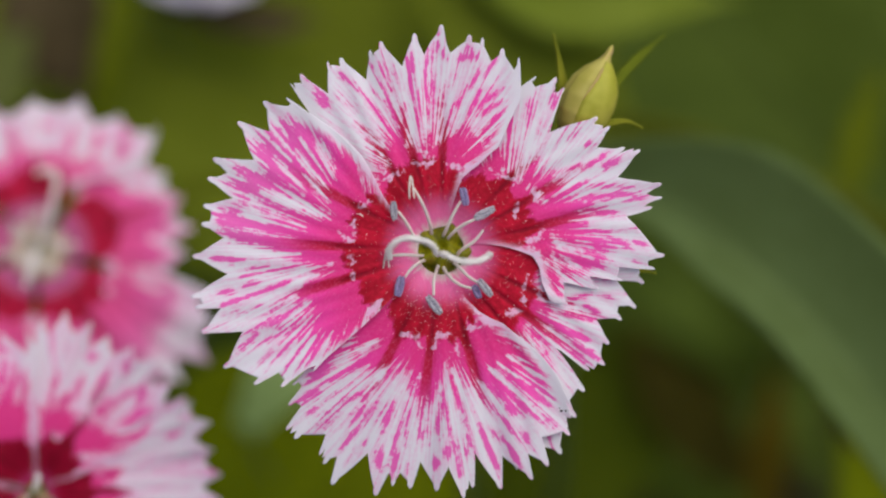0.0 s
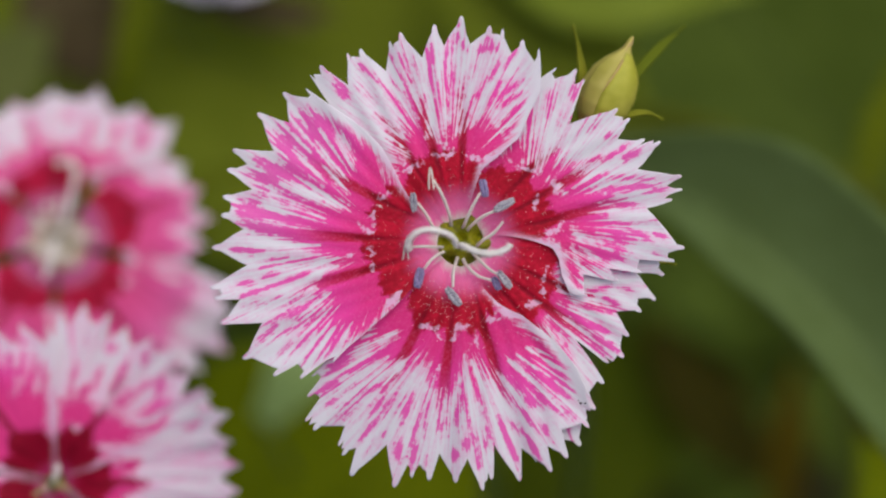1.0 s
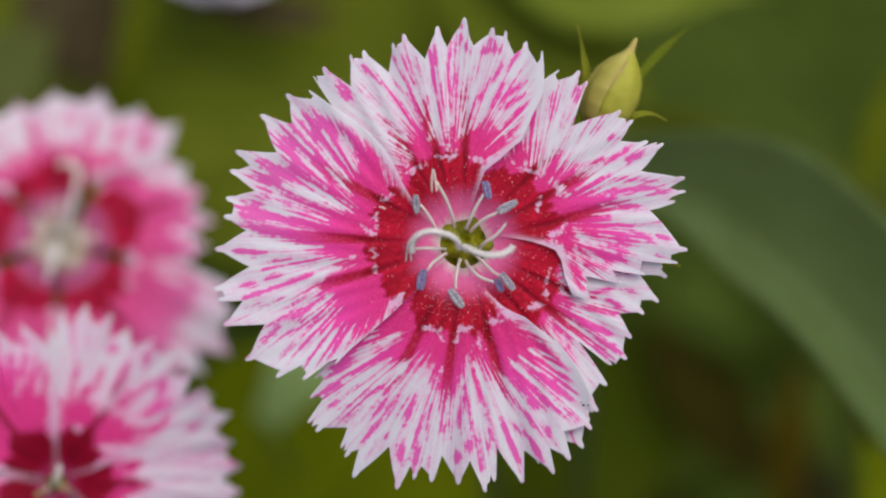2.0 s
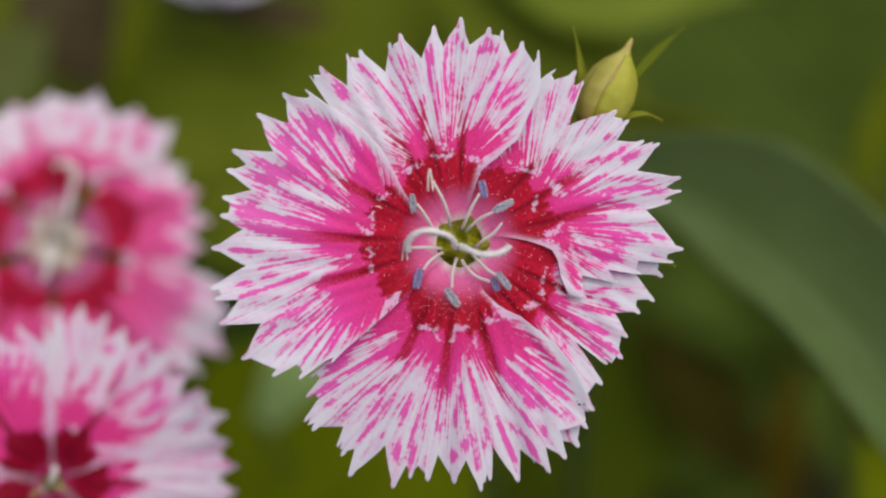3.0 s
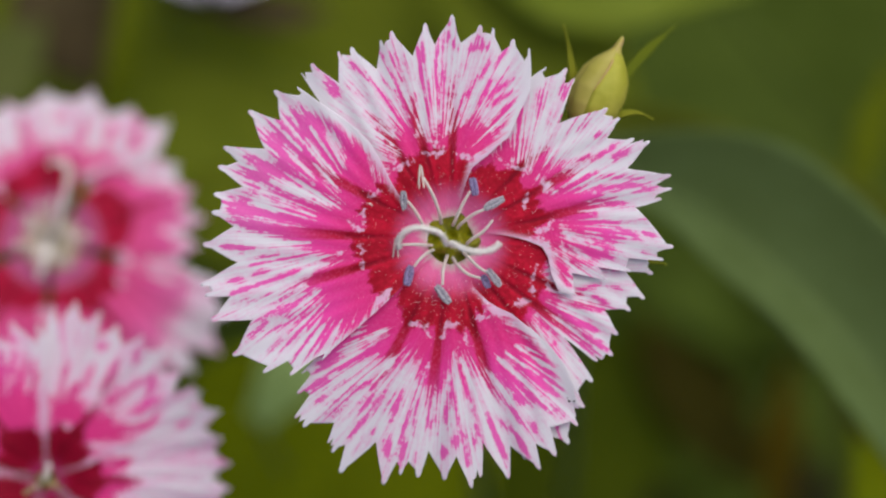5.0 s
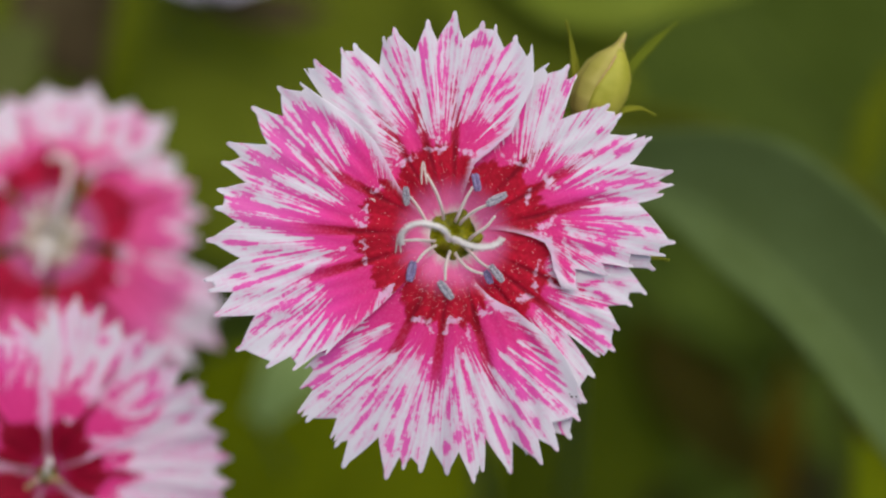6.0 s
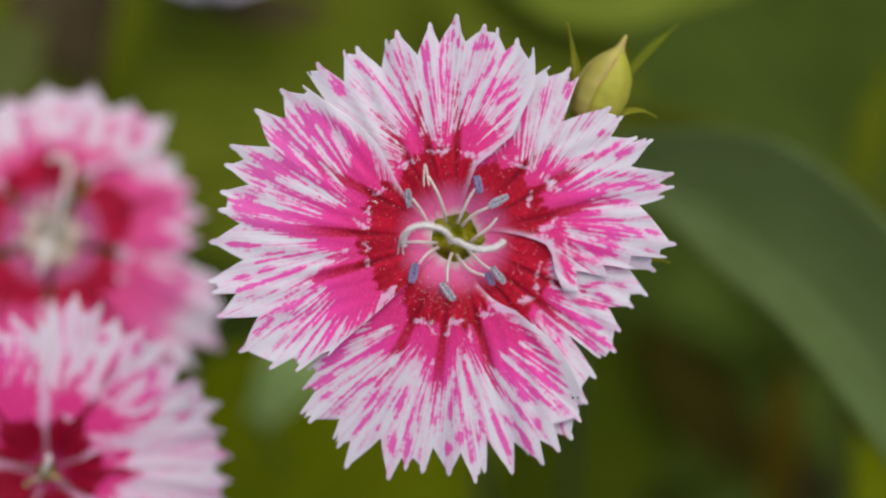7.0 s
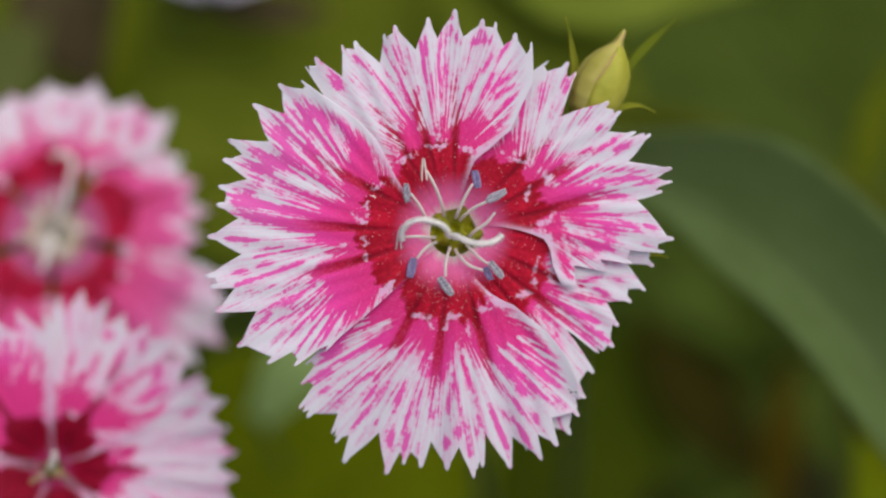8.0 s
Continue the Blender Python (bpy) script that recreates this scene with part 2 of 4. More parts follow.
def mesh_of(name, verts, faces, material, extra=None):
    me = bpy.data.meshes.new(name)
    me.from_pydata([tuple(float(c) * MM for c in v) for v in verts], [], faces)
    me.materials.append(material)
    me.polygons.foreach_set("use_smooth", [True] * len(me.polygons))
    for key, values in (extra or {}).items():
        me.attributes.new(key, "FLOAT", "POINT").data.foreach_set("value", np.array(values, np.float32))
    me.update()
    return me


def part(name, me, parent=None, label="", thick=0.0, offset=-1.0):
    ob = new(name, me)
    if parent is not None:
        ob.parent = parent
    if label:
        ob["label"] = label
    if thick:
        m = ob.modifiers.new("thickness", "SOLIDIFY")
        m.thickness, m.offset = thick * MM, offset
    return ob


def tube(points, radii, sides=8, steps=6, shape=None):
    """Vertices and faces of a round rod through points, closed at both ends."""
    path = spline([(*p, r) for p, r in zip(points, radii)], steps)
    verts, faces = [], []
    side = Vector((0.31, 0.77, 0.55))
    for i, q in enumerate(path):
        a, b = path[max(i - 1, 0)], path[min(i + 1, len(path) - 1)]
        along = Vector(b[:3] - a[:3]).normalized()
        side = (side - along * side.dot(along)).normalized()
        other = along.cross(side)
        for k in range(sides):
            t = math.tau * k / sides
            verts.append(Vector(q[:3]) + (side * math.cos(t) + other * math.sin(t)) * q[3])
    for i in range(len(path) - 1):
        for k in range(sides):
            faces.append((i * sides + k, i * sides + (k + 1) % sides, (i + 1) * sides + (k + 1) % sides, (i + 1) * sides + k))
    for end, order in ((0, -1), (len(path) - 1, 1)):
        verts.append(Vector(path[end][:3]))
        c = len(verts) - 1
        for k in range(sides):
            pair = (end * sides + k, end * sides + (k + 1) % sides)
            faces.append((c, *(pair if order > 0 else pair[::-1])))
    return verts, faces


def rod(name, points, radii, material, parent=None, label="", sides=8, steps=6):
    return part(name, mesh_of(name, *tube(points, radii, sides, steps), material), parent, label)


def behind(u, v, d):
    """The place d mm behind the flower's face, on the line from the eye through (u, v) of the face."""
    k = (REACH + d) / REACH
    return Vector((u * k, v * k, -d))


def rim_of(teeth):
    """The toothed outer outline of a petal as polar pairs; each tooth is (turn, length, length at the cut after it, lean of the cut)."""
    line = []
    cuts = [a + (b[0] - a) * lean for (a, _, _, lean), b in zip(teeth, teeth[1:])]
    for i, (a, length, cut, lean) in enumerate(teeth):
        before = min(0.85, 0.45 * (a - cuts[i - 1])) if i > 0 else 0.0
        after = min(0.85, 0.45 * (cuts[i] - a)) if i < len(cuts) else 0.0
        line += [(a - before * k, length * share) for k, share in ((1.0, 0.966), (0.72, 0.988), (0.35, 0.998)) if before]
        line.append((a, length))
        line += [(a + after * k, length * share) for k, share in ((0.35, 0.998), (0.72, 0.988), (1.0, 0.966)) if after]
        if i < len(cuts):
            line.append((cuts[i], cut))
    return line


def from_line(spots, line):
    """The distance of each place from a broken line."""
    best = np.full(len(spots), 9.0)
    for p, q in zip(line, line[1:]):
        d = q - p
        t = np.clip(((spots - p) @ d) / (d @ d + 1e-9), 0.0, 1.0)
        best = np.minimum(best, np.linalg.norm(spots - p - t[:, None] * d, axis=1))
    return best


def within_streaks(spots, streaks):
    """How far each place lies inside the nearest of some tapered streaks (x0, y0, x1, y1, half width); below 0 outside."""
    best = np.full(len(spots), -2.0)
    for x0, y0, x1, y1, w in streaks:
        p, d = np.array((x0, y0)), np.array((x1 - x0, y1 - y0))
        t = np.clip(((spots - p) @ d) / (d @ d + 1e-9), 0.0, 1.0)
        taper = np.minimum(1.0, 0.3 + 2.6 * np.minimum(t, 1.0 - t))
        best = np.maximum(best, w * taper - np.linalg.norm(spots - p - t[:, None] * d, axis=1))
    return best


def np_smooth(a, b, x):
    t = np.clip((x - a) / (b - a), 0.0, 1.0)
    return t * t * (3 - 2 * t)


def petal_mesh(start, teeth, end, core, veins, ring=7.3, lobe=0.25, layer=0.0, ruffle=0.24, waves=22.0, droop=0.0, seed=0, inner=1.9, rows=36, dip=1.75, lift=0.3, pole=5.2, grow=1.0,
               step=0.3, dark=(), pale=(), border=(), bare=(0.0, 0.0)):
    """A toothed blade that rises from the throat and spreads flat.
    start, end: the side margins as (turn, length) pairs; core: (turn, length to which the dye reaches) pairs; ring: length of the crimson eye;
    dark, pale, border: dyed streaks beyond the core, undyed streaks in it and the broken pale line round the eye;
    bare: what to add to the distance from either side margin where it has no white hem."""
    rng = random.Random(seed)
    line = [(a, r * grow) for a, r in rim_of(teeth)]
    dense = []
    for (a0, r0), (a1, r1) in zip(line, line[1:]):
        count = max(1, int(math.hypot((a1 - a0) * 0.3, r1 - r0) / step))
        for k in range(count):
            t = k / count
            dense.append((a0 + (a1 - a0) * t, r0 + (r1 - r0) * t))
    dense.append(line[-1])
    turns, top = [], -1e9
    for a, r in dense:
        top = max(top + 0.1 * step, a)
        turns.append(top)
    low, high = turns[0], turns[-1]
    out_turn, lengths = (np.array(v) for v in zip(*dense))
    turns = np.array(turns)
    first = [*start, line[0]]
    last = [*end[::-1], line[-1]]
    sides = [np.array([(r * math.cos(radians(a)), r * math.sin(radians(a))) for a, r in edge]) for edge in (first, last)]
    phase = rng.uniform(0, 6.28)
    # one row of places for each column of the blade, from the throat to the rim
    n = rows + 1
    q = np.linspace(0, 1, n)[None, :]
    u = ((turns - low) / (high - low))[:, None]
    r = inner + (lengths[:, None] - inner) * q
    shift_low = np.interp(r, [e[1] for e in first], [e[0] for e in first]) - low
    shift_high = np.interp(r, [e[1] for e in last], [e[0] for e in last]) - high
    a = turns[:, None] + shift_low * (1 - u) ** 2 + shift_high * u ** 2 + (out_turn - turns)[:, None] * q ** 4
    t = np.radians(a)
    x, y = r * np.cos(t), r * np.sin(t)
    spots = np.stack((x.ravel(), y.ravel()), axis=1)
    gaps = [from_line(spots, side).reshape(r.shape) for side in sides]
    edge, hem = np.minimum(*gaps), np.minimum(gaps[0] + bare[0], gaps[1] + bare[1])
    rim_line = np.stack((lengths * np.cos(np.radians(out_turn)), lengths * np.sin(np.radians(out_turn))), axis=1)
    brim = np.minimum(from_line(spots, rim_line[::max(1, int(0.3 / step))]), 5.0).reshape(r.shape)
    z = -dip * (1 - np_smooth(0.5, 6.0, r)) ** 1.3 + layer * (0.35 + 0.65 * np_smooth(2, 7, r))
    w = (r / 18.0) ** 2
    z += ruffle * w * (np.sin(a / waves * 6.283 + phase) + 0.45 * np.sin(a / waves * 14.1 + 2.1 * phase)) - droop * w
    z += 0.05 * np.sin(a * 0.9 + r * 0.8 + phase) * np_smooth(6, 12, r)
    z -= 0.10 * np.max([np.exp(-((a - v) / 2.0) ** 2) for v in veins], axis=0) * np_smooth(3, 7, r) * (1 - np_smooth(11, 17, r))
    z += lift * (1 - np_smooth(0, 1.8, edge)) * np_smooth(4, 8, r)
    bound = np.interp(a, *zip(*core))
    dyed = np.clip(0.58 * (bound - r), -0.75, 2.0)
    dyed = np.minimum(dyed, np.maximum(-1.6 * within_streaks(spots, pale).reshape(r.shape), -0.6))
    dyed = np.maximum(dyed, 2.0 * within_streaks(spots, dark).reshape(r.shape))
    off = np.radians(a - 0.5 * (low + high))
    ax, ay = r * np.cos(off) - pole, r * np.sin(off)
    whole = np.ones_like(r)
    data = {
        "turn": t, "radius": r, "margin": hem, "brim": brim,
        "vein": np.max([np.exp(-((a - v) / (1.5 + 8.0 / np.maximum(r, 2.0))) ** 2) for v in veins], axis=0),
        "fan": np.arctan2(ay, ax), "run": np.hypot(ax, ay), "ring": ring * (1.0 - lobe * np.abs(2 * u - 1) ** 2.0) * whole,
        "dyed": dyed, "border": within_streaks(spots, border).reshape(r.shape)}
    verts = list(zip(x.ravel().tolist(), y.ravel().tolist(), z.ravel().tolist()))
    faces = [(j * n + i, j * n + i + 1, (j + 1) * n + i + 1, (j + 1) * n + i) for j in range(len(dense) - 1) for i in range(rows)]
    return verts, faces, {k: v.ravel().tolist() for k, v in data.items()}


def add_petal(flower, start, teeth, end, core, veins, material=PETAL, **kw):
    verts, faces, data = petal_mesh(start, teeth, end, core, veins, **kw)
    # an underside 0.16 mm below, closed along the rim
    n, edges = len(verts), {}
    for f in faces:
        for a, b in zip(f, f[1:] + f[:1]):
            edges[(a, b)] = True
    faces = faces + [tuple(v + n for v in f[::-1]) for f in faces] + [(b, a, a + n, b + n) for a, b in edges if (b, a) not in edges]
    verts = verts + [(x, y, z - 0.16) for x, y, z in verts]
    data = {k: v + v for k, v in data.items()}
    return part("petal", mesh_of("petal", verts, faces, material, data), flower)


def anther_mesh(length, width, material, seed=0, splay=0.0):
    """Two long, pebbled pollen sacs with a darker seam between them, shrivelled; splay: how far the sacs gape at their foot."""
    rng = random.Random(seed)
    width *= 0.9
    verts, faces = [], []
    thin = 1.0 - 0.45 * min(1.0, splay)
    for s in (-1, 1):
        stops = (0, 0.12, 0.35, 0.65, 0.88, 1.0)
        pts = [(s * width * (0.25 * thin * (0.45 + 0.55 * math.sin(math.pi * (0.1 + 0.8 * t))) + 0.42 * splay * (1 - t)) * (1 + 0.15 * rng.uniform(-1, 1)), length * (t - 0.5) * rng.uniform(0.97, 1.03), rng.uniform(-0.04, 0.04)) for t in stops]
        v, f = tube(pts, [width * thin * k for k in (0.14, 0.25, 0.29, 0.28, 0.24, 0.12)], 14, 8)
        k = len(verts)
        verts += [Vector(q) * (1 + 0.08 * noise.noise(Vector(q) * 4 + Vector((seed, 0, 0)))) + Vector((0, 0, 1)) * 0.13 * noise.noise(Vector(q) * 14) for q in v]
        faces += [tuple(i + k for i in g) for g in f]
    sacs = len(faces)
    v, f = tube([(0, length * (t - 0.5), width * 0.10) for t in (0.06, 0.35, 0.7, 0.94)], [width * 0.03, width * 0.09, width * 0.09, width * 0.03], 6, 5)
    if splay < 0.5:
        faces += [tuple(i + len(verts) for i in g) for g in f]
        verts += [Vector(q) for q in v]
    me = mesh_of("anther", verts, faces, material)
    me.materials.append(ANTHER_SEAM)
    for polygon in list(me.polygons)[sacs:]:
        polygon.material_index = 1
    return me


def add_stamen(flower, path, anther=None, thick=0.14, seed=0):
    """A filament with its anther: (x, y, z, turn, length, width, material)."""
    ob = rod("stamen", path, [thick * 1.15, *[thick] * (len(path) - 2), thick * 0.75], FILAMENT, flower, "", 8, 6)
    if anther:
        x, y, z, turn, length, width, material, *splay = anther
        a = part("anther", anther_mesh(length, width, material, seed, *splay), ob)
        a.matrix_basis = pose(x * MM, y * MM, z * MM, random.Random(seed).uniform(-14, 14), 0, turn)
    return ob


def add_style(flower, path, radius, seed=0):
    """A curled style, furry with short papillae along its upper side."""
    rng = random.Random(seed)
    radii = [radius * k for k in np.interp(np.linspace(0, 1, len(path)), (0, 0.5, 0.9, 1), (1.0, 1.0, 0.85, 0.5))]
    verts, faces = tube(path, radii, 10, 8)
    line = spline([(*p, r) for p, r in zip(path, radii)], 40)
    for i in range(4, len(line) - 1):
        for _ in range(5):
            q = line[i]
            along = Vector(line[i + 1][:3] - line[i - 1][:3]).normalized()
            out = Vector((rng.uniform(-1, 1), rng.uniform(-0.5, 1), rng.uniform(-0.3, 0.5)))
            out = (out - along * out.dot(along)).normalized()
            side = along.cross(out)
            root = Vector(q[:3]) + out * q[3] * 0.85
            w, k = 0.020, len(verts)
            verts += [root + along * w, root + side * w, root - along * w, root - side * w, root + (out + along * rng.uniform(-0.3, 0.3)) * rng.uniform(0.18, 0.32)]
            faces += [(k, k + 1, k + 4), (k + 1, k + 2, k + 4), (k + 2, k + 3, k + 4), (k + 3, k, k + 4)]
    return part("style", mesh_of("style", verts, faces, STYLE), flower)


def to_ground(x, y, z, lean=(0.0, 0.0)):
    """Points of a stem from a place on the face's axes down into the soil."""
    world = FACE @ (Vector((x, y, z)) * MM)
    height = world.z / MM + 8.0
    out = []
    for t in (0.0, 0.15, 0.4, 0.7, 1.0):
        bow = math.sin(t * 2.6) * 6.0
        p = Vector((x, y, z)) - UP * height * t + Vector((lean[0] * t * height + bow, 0, 0))
        out.append(p)
    return out


def add_stalk(flower, x, y, z, radius, calyx=True, lean=(0.0, 0.0), inward=Vector((0, 0, -1))):
    """The calyx tube behind a flower and its stem down to the soil, in the flower's own space (origin at x, y, z)."""
    o = Vector((x, y, z))
    foot = Vector((0, 0, 0)) + inward * 20
    if calyx:
        rod("calyx", [inward * 2.5, inward * 6, inward * 13, inward * 20], [2.0, 2.3, 2.6, 1.2], CALYX, flower, "", 12)
    pts = [p - o for p in to_ground(*(o + foot), lean)]
    rod("stem", [foot * 0.95, *pts[1:]], [radius, *[radius * 1.1] * 4], STEM, flower, "", 8, 8)


def leaf_mesh(name, path, width, material, fold=0.25, face=Vector((0, 0, 1)), tip=0.7, base=0.35, wave=0.0, seed=0, across=8, crease=0.0):
    """A lance-shaped blade along path (mm), folded along its midrib; face: the way its upper side looks."""
    line = spline(path, 10)
    n = len(line)
    rng = random.Random(seed)
    ph = rng.uniform(0, 6.28)
    verts, faces, data = [], [], {"along": [], "side": []}
    for i, q in enumerate(line):
        t = i / (n - 1)
        a, b = line[max(i - 1, 0)], line[min(i + 1, n - 1)]
        along = Vector(b - a).normalized()
        side = along.cross(face).normalized()
        up = side.cross(along).normalized()
        w = width * 0.5 * (base + (1 - base) * smooth(0, 0.4, t)) * (1 - smooth(0.0, 1.0, max(0.0, (t - (1 - tip)) / tip)) ** 1.2)
        w = max(w, 0.05)
        for k in range(across + 1):
            s = 2 * k / across - 1
            lift = abs(s - crease) ** 1.3 * fold * w + wave * w * math.sin(t * 14 + ph + s) * abs(s)
            verts.append(Vector(q) + side * s * w + up * lift)
            data["along"].append(t * 6)
            data["side"].append(s - crease)
    m = across + 1
    for i in range(n - 1):
        for k in range(across):
            faces.append((i * m + k, i * m + k + 1, (i + 1) * m + k + 1, (i + 1) * m + k))
    return mesh_of(name, verts, faces, material, data)


def add_leaf(path, width, material, label, thick=0.35, face=Vector((0, 0, 1)), crease=0.0, **kw):
    """A leaf with its blade and the midrib that stands proud of it."""
    leaf = tagged(new("leaf"), label, "leaf", "leaves behind the flowers")
    part("blade", leaf_mesh("blade", path, width, material, face=face, crease=crease, **kw), leaf, "", thick, 0.0)
    along = (Vector(path[-1]) - Vector(path[0])).normalized()
    pts = [Vector(q) + face.normalized() * 0.1 + along.cross(face).normalized() * crease * 0.45 * width for q in spline(path, 3)]
    rod("midrib", pts, list(np.linspace(width * 0.022, width * 0.006, len(pts))), material, leaf, "", 6, 3)
    foot = to_ground(*path[0])
    rod("stalk", foot, [width * 0.03 + 0.3] * 2 + [width * 0.03 + 0.5] * 3, STEM, leaf, "", 6, 5)
    leaf.matrix_basis = FACE.copy()
    return leaf


# ---- ground ----
def build_ground():
    n = Nodes("dark_garden_soil")
    c = n.coords()
    clods = n.noise(c, 60.0, 5.0, 0.65)
    damp = n.noise(c, 7.0, 3.0)
    colour = n.mix(n.ramp(clods, 0.3, 0.7), (0.018, 0.014, 0.008), (0.060, 0.046, 0.026))
    colour = n.mix(n.ramp(damp, 0.4, 0.7), colour, (0.030, 0.034, 0.010))
    n.bump(clods, 0.8, 0.006)
    soil = n.finish(colour, 0.9, 0.0, 0.2)
    axis = [math.copysign(abs(t) ** 5 * 60 + abs(t) * 0.6, t) for t in np.linspace(-1, 1, 121)]
    verts = [(x / MM, y / MM, (noise.noise(Vector((x * 14, y * 14, 0))) * 0.006 + noise.noise(Vector((x * 50, y * 50, 3))) * 0.003) / MM if abs(x) + abs(y) < 3 else 0.0)
             for x in axis for y in axis]
    m = len(axis)
    faces = [(i * m + k, (i + 1) * m + k, (i + 1) * m + k + 1, i * m + k + 1) for i in range(m - 1) for k in range(m - 1)]
    tagged(part("ground", mesh_of("ground", verts, faces, soil)), "dark damp garden soil between the plants", "soil", "", "structure")


build_ground()


# ---- the flower in focus ----
def build_main_flower():
    flower = tagged(new("dianthus_flower"), "fully open pink and white streaked dianthus flower with crimson eye", "flower", "dianthus flowers")
    broad_petal = add_petal(
        flower,
        [(146, 2.5), (136.8, 6.2), (132.2, 7.9), (129.4, 10.0), (130.0, 11.2), (130.9, 12.8), (133.4, 15.4)],
        [(134.8, 17.6, 17.0, 0.39), (139.6, 18.8, 16.9, 0.72), (147.3, 19.5, 16.8, 0.65), (157.6, 19.9, 18.4, 0.43), (162.3, 19.8, 17.4, 0.49),
         (168.8, 19.6, 18.8, 0.47), (173.2, 19.5, 17.6, 0.39), (180.9, 20.1, 17.4, 0.54), (190.1, 20.6, 19.9, 0.47), (192.6, 20.4, 18.4, 0.28),
         (198.3, 20.5, 17.3, 0.36), (207.8, 20.0, 19.1, 0.23), (215.2, 18.6, 16.4, 0.25), (220.0, 17.0, 14.4, 0.3), (223.0, 14.2, 0, 0)],
        [(222.6, 12.6), (223.2, 10.3), (223.8, 7.8), (223.5, 5.4), (221.0, 3.0)],
        [(128, 11.2), (131, 12.3), (134, 13.5), (138.6, 15.8), (142, 16.8), (148.8, 17.3), (153, 16.0), (157.5, 17.2), (162, 18.2), (165, 16.8), (169, 18.0), (173, 18.0), (176, 16.6), (178.5, 14.5), (180.5, 12.6), (184, 11.6), (188, 10.2), (191, 10.2), (194, 12.4), (197.5, 13.2), (199.5, 15.0), (204, 15.2), (209, 14.6), (214.7, 14.6), (217.6, 14.6), (219, 13.6), (221, 12.4), (225, 11)],
        [152, 177, 196], rows=84, ring=7.5, lobe=0.10, layer=0.9, seed=3, ruffle=0.12, lift=0.14, bare=(0.0, 0.5), step=0.13,
        dark=[(-18.51, -0.51, -16.12, -0.64, 0.23), (-17.36, -0.6, -16.58, -0.6, 0.37), (-16.21, -1.56, -13.92, -1.15, 0.14), (-15.99, -2.76, -14.79, -2.3, 0.18), (-14.38, -3.22, -12.45, -2.39, 0.25), (-17.59, -4.27, -13.69, -3.08, 0.16), (-17.96, -3.22, -16.67, -3.31, 0.18), (-16.21, -1.98, -11.16, -1.06, 0.09), (-16.44, -7.95, -14.84, -6.57, 0.18), (-15.3, 6.75, -12.31, 5.37, 0.23), (-16.67, 6.75, -14.84, 5.37, 0.32), (-17.59, 5.83, -15.3, 4.0, 0.28), (-18.05, 3.54, -15.99, 3.08, 0.37), (-18.28, 2.25, -16.67, 2.53, 0.32), (-15.3, 3.77, -11.16, 1.7, 0.28), (-13.92, -1.52, -11.85, -1.29, 0.18)]
        + [(-17.6, -5.2, -14.5, -4.2, 0.16), (-16.2, -6.6, -12.5, -5.0, 0.18), (-15.0, -7.6, -12.0, -5.9, 0.16), (-13.9, -8.6, -11.3, -6.5, 0.18), (-13.0, -9.8, -11.0, -7.4, 0.16), (-11.6, -9.6, -10.2, -7.4, 0.16), (-16.9, -4.4, -15.6, -3.9, 0.2), (-14.8, -8.9, -13.7, -7.9, 0.14)],
        pale=[(-11.3, 9.14, -10.29, 7.17, 0.18), (-10.24, 9.23, -8.77, 5.97, 0.28), (-9.32, 9.51, -8.45, 7.03, 0.16), (-13.37, 7.67, -11.07, 4.73, 0.37), (-11.62, 8.13, -9.32, 4.18, 0.37), (-14.38, 4.92, -9.19, 2.89, 0.37), (-16.21, 4.55, -11.07, 1.79, 0.28), (-16.21, 3.26, -13.37, 2.43, 0.41), (-16.67, 1.79, -11.85, 1.15, 0.23), (-13.69, 9.88, -12.08, 7.44, 0.28), (-11.71, -3.67, -13.92, -5.65, 0.32), (-10.89, -4.32, -14.15, -7.72, 0.28), (-10.29, -4.78, -13.09, -7.72, 0.28), (-9.37, -6.94, -9.88, -8.59, 0.18), (-10.7, -6.94, -11.48, -8.68, 0.18), (-11.71, -7.17, -12.63, -9.05, 0.23), (-17.13, 4.92, -13.92, 3.77, 0.18)],
        border=[(-7.03, 2.53, -7.17, 1.15, 0.18), (-7.49, 0.78, -6.8, 0.96, 0.18), (-7.67, -0.32, -7.12, -0.6, 0.18), (-7.12, -0.6, -7.17, -2.43, 0.16), (-6.2, -5.3, -4.85, -4.0, 0.36), (-5.83, 4.09, -6.66, 3.45, 0.23), (-8.41, 1.61, -7.26, 0.87, 0.14), (-8.64, -0.83, -9.32, -1.15, 0.14)])
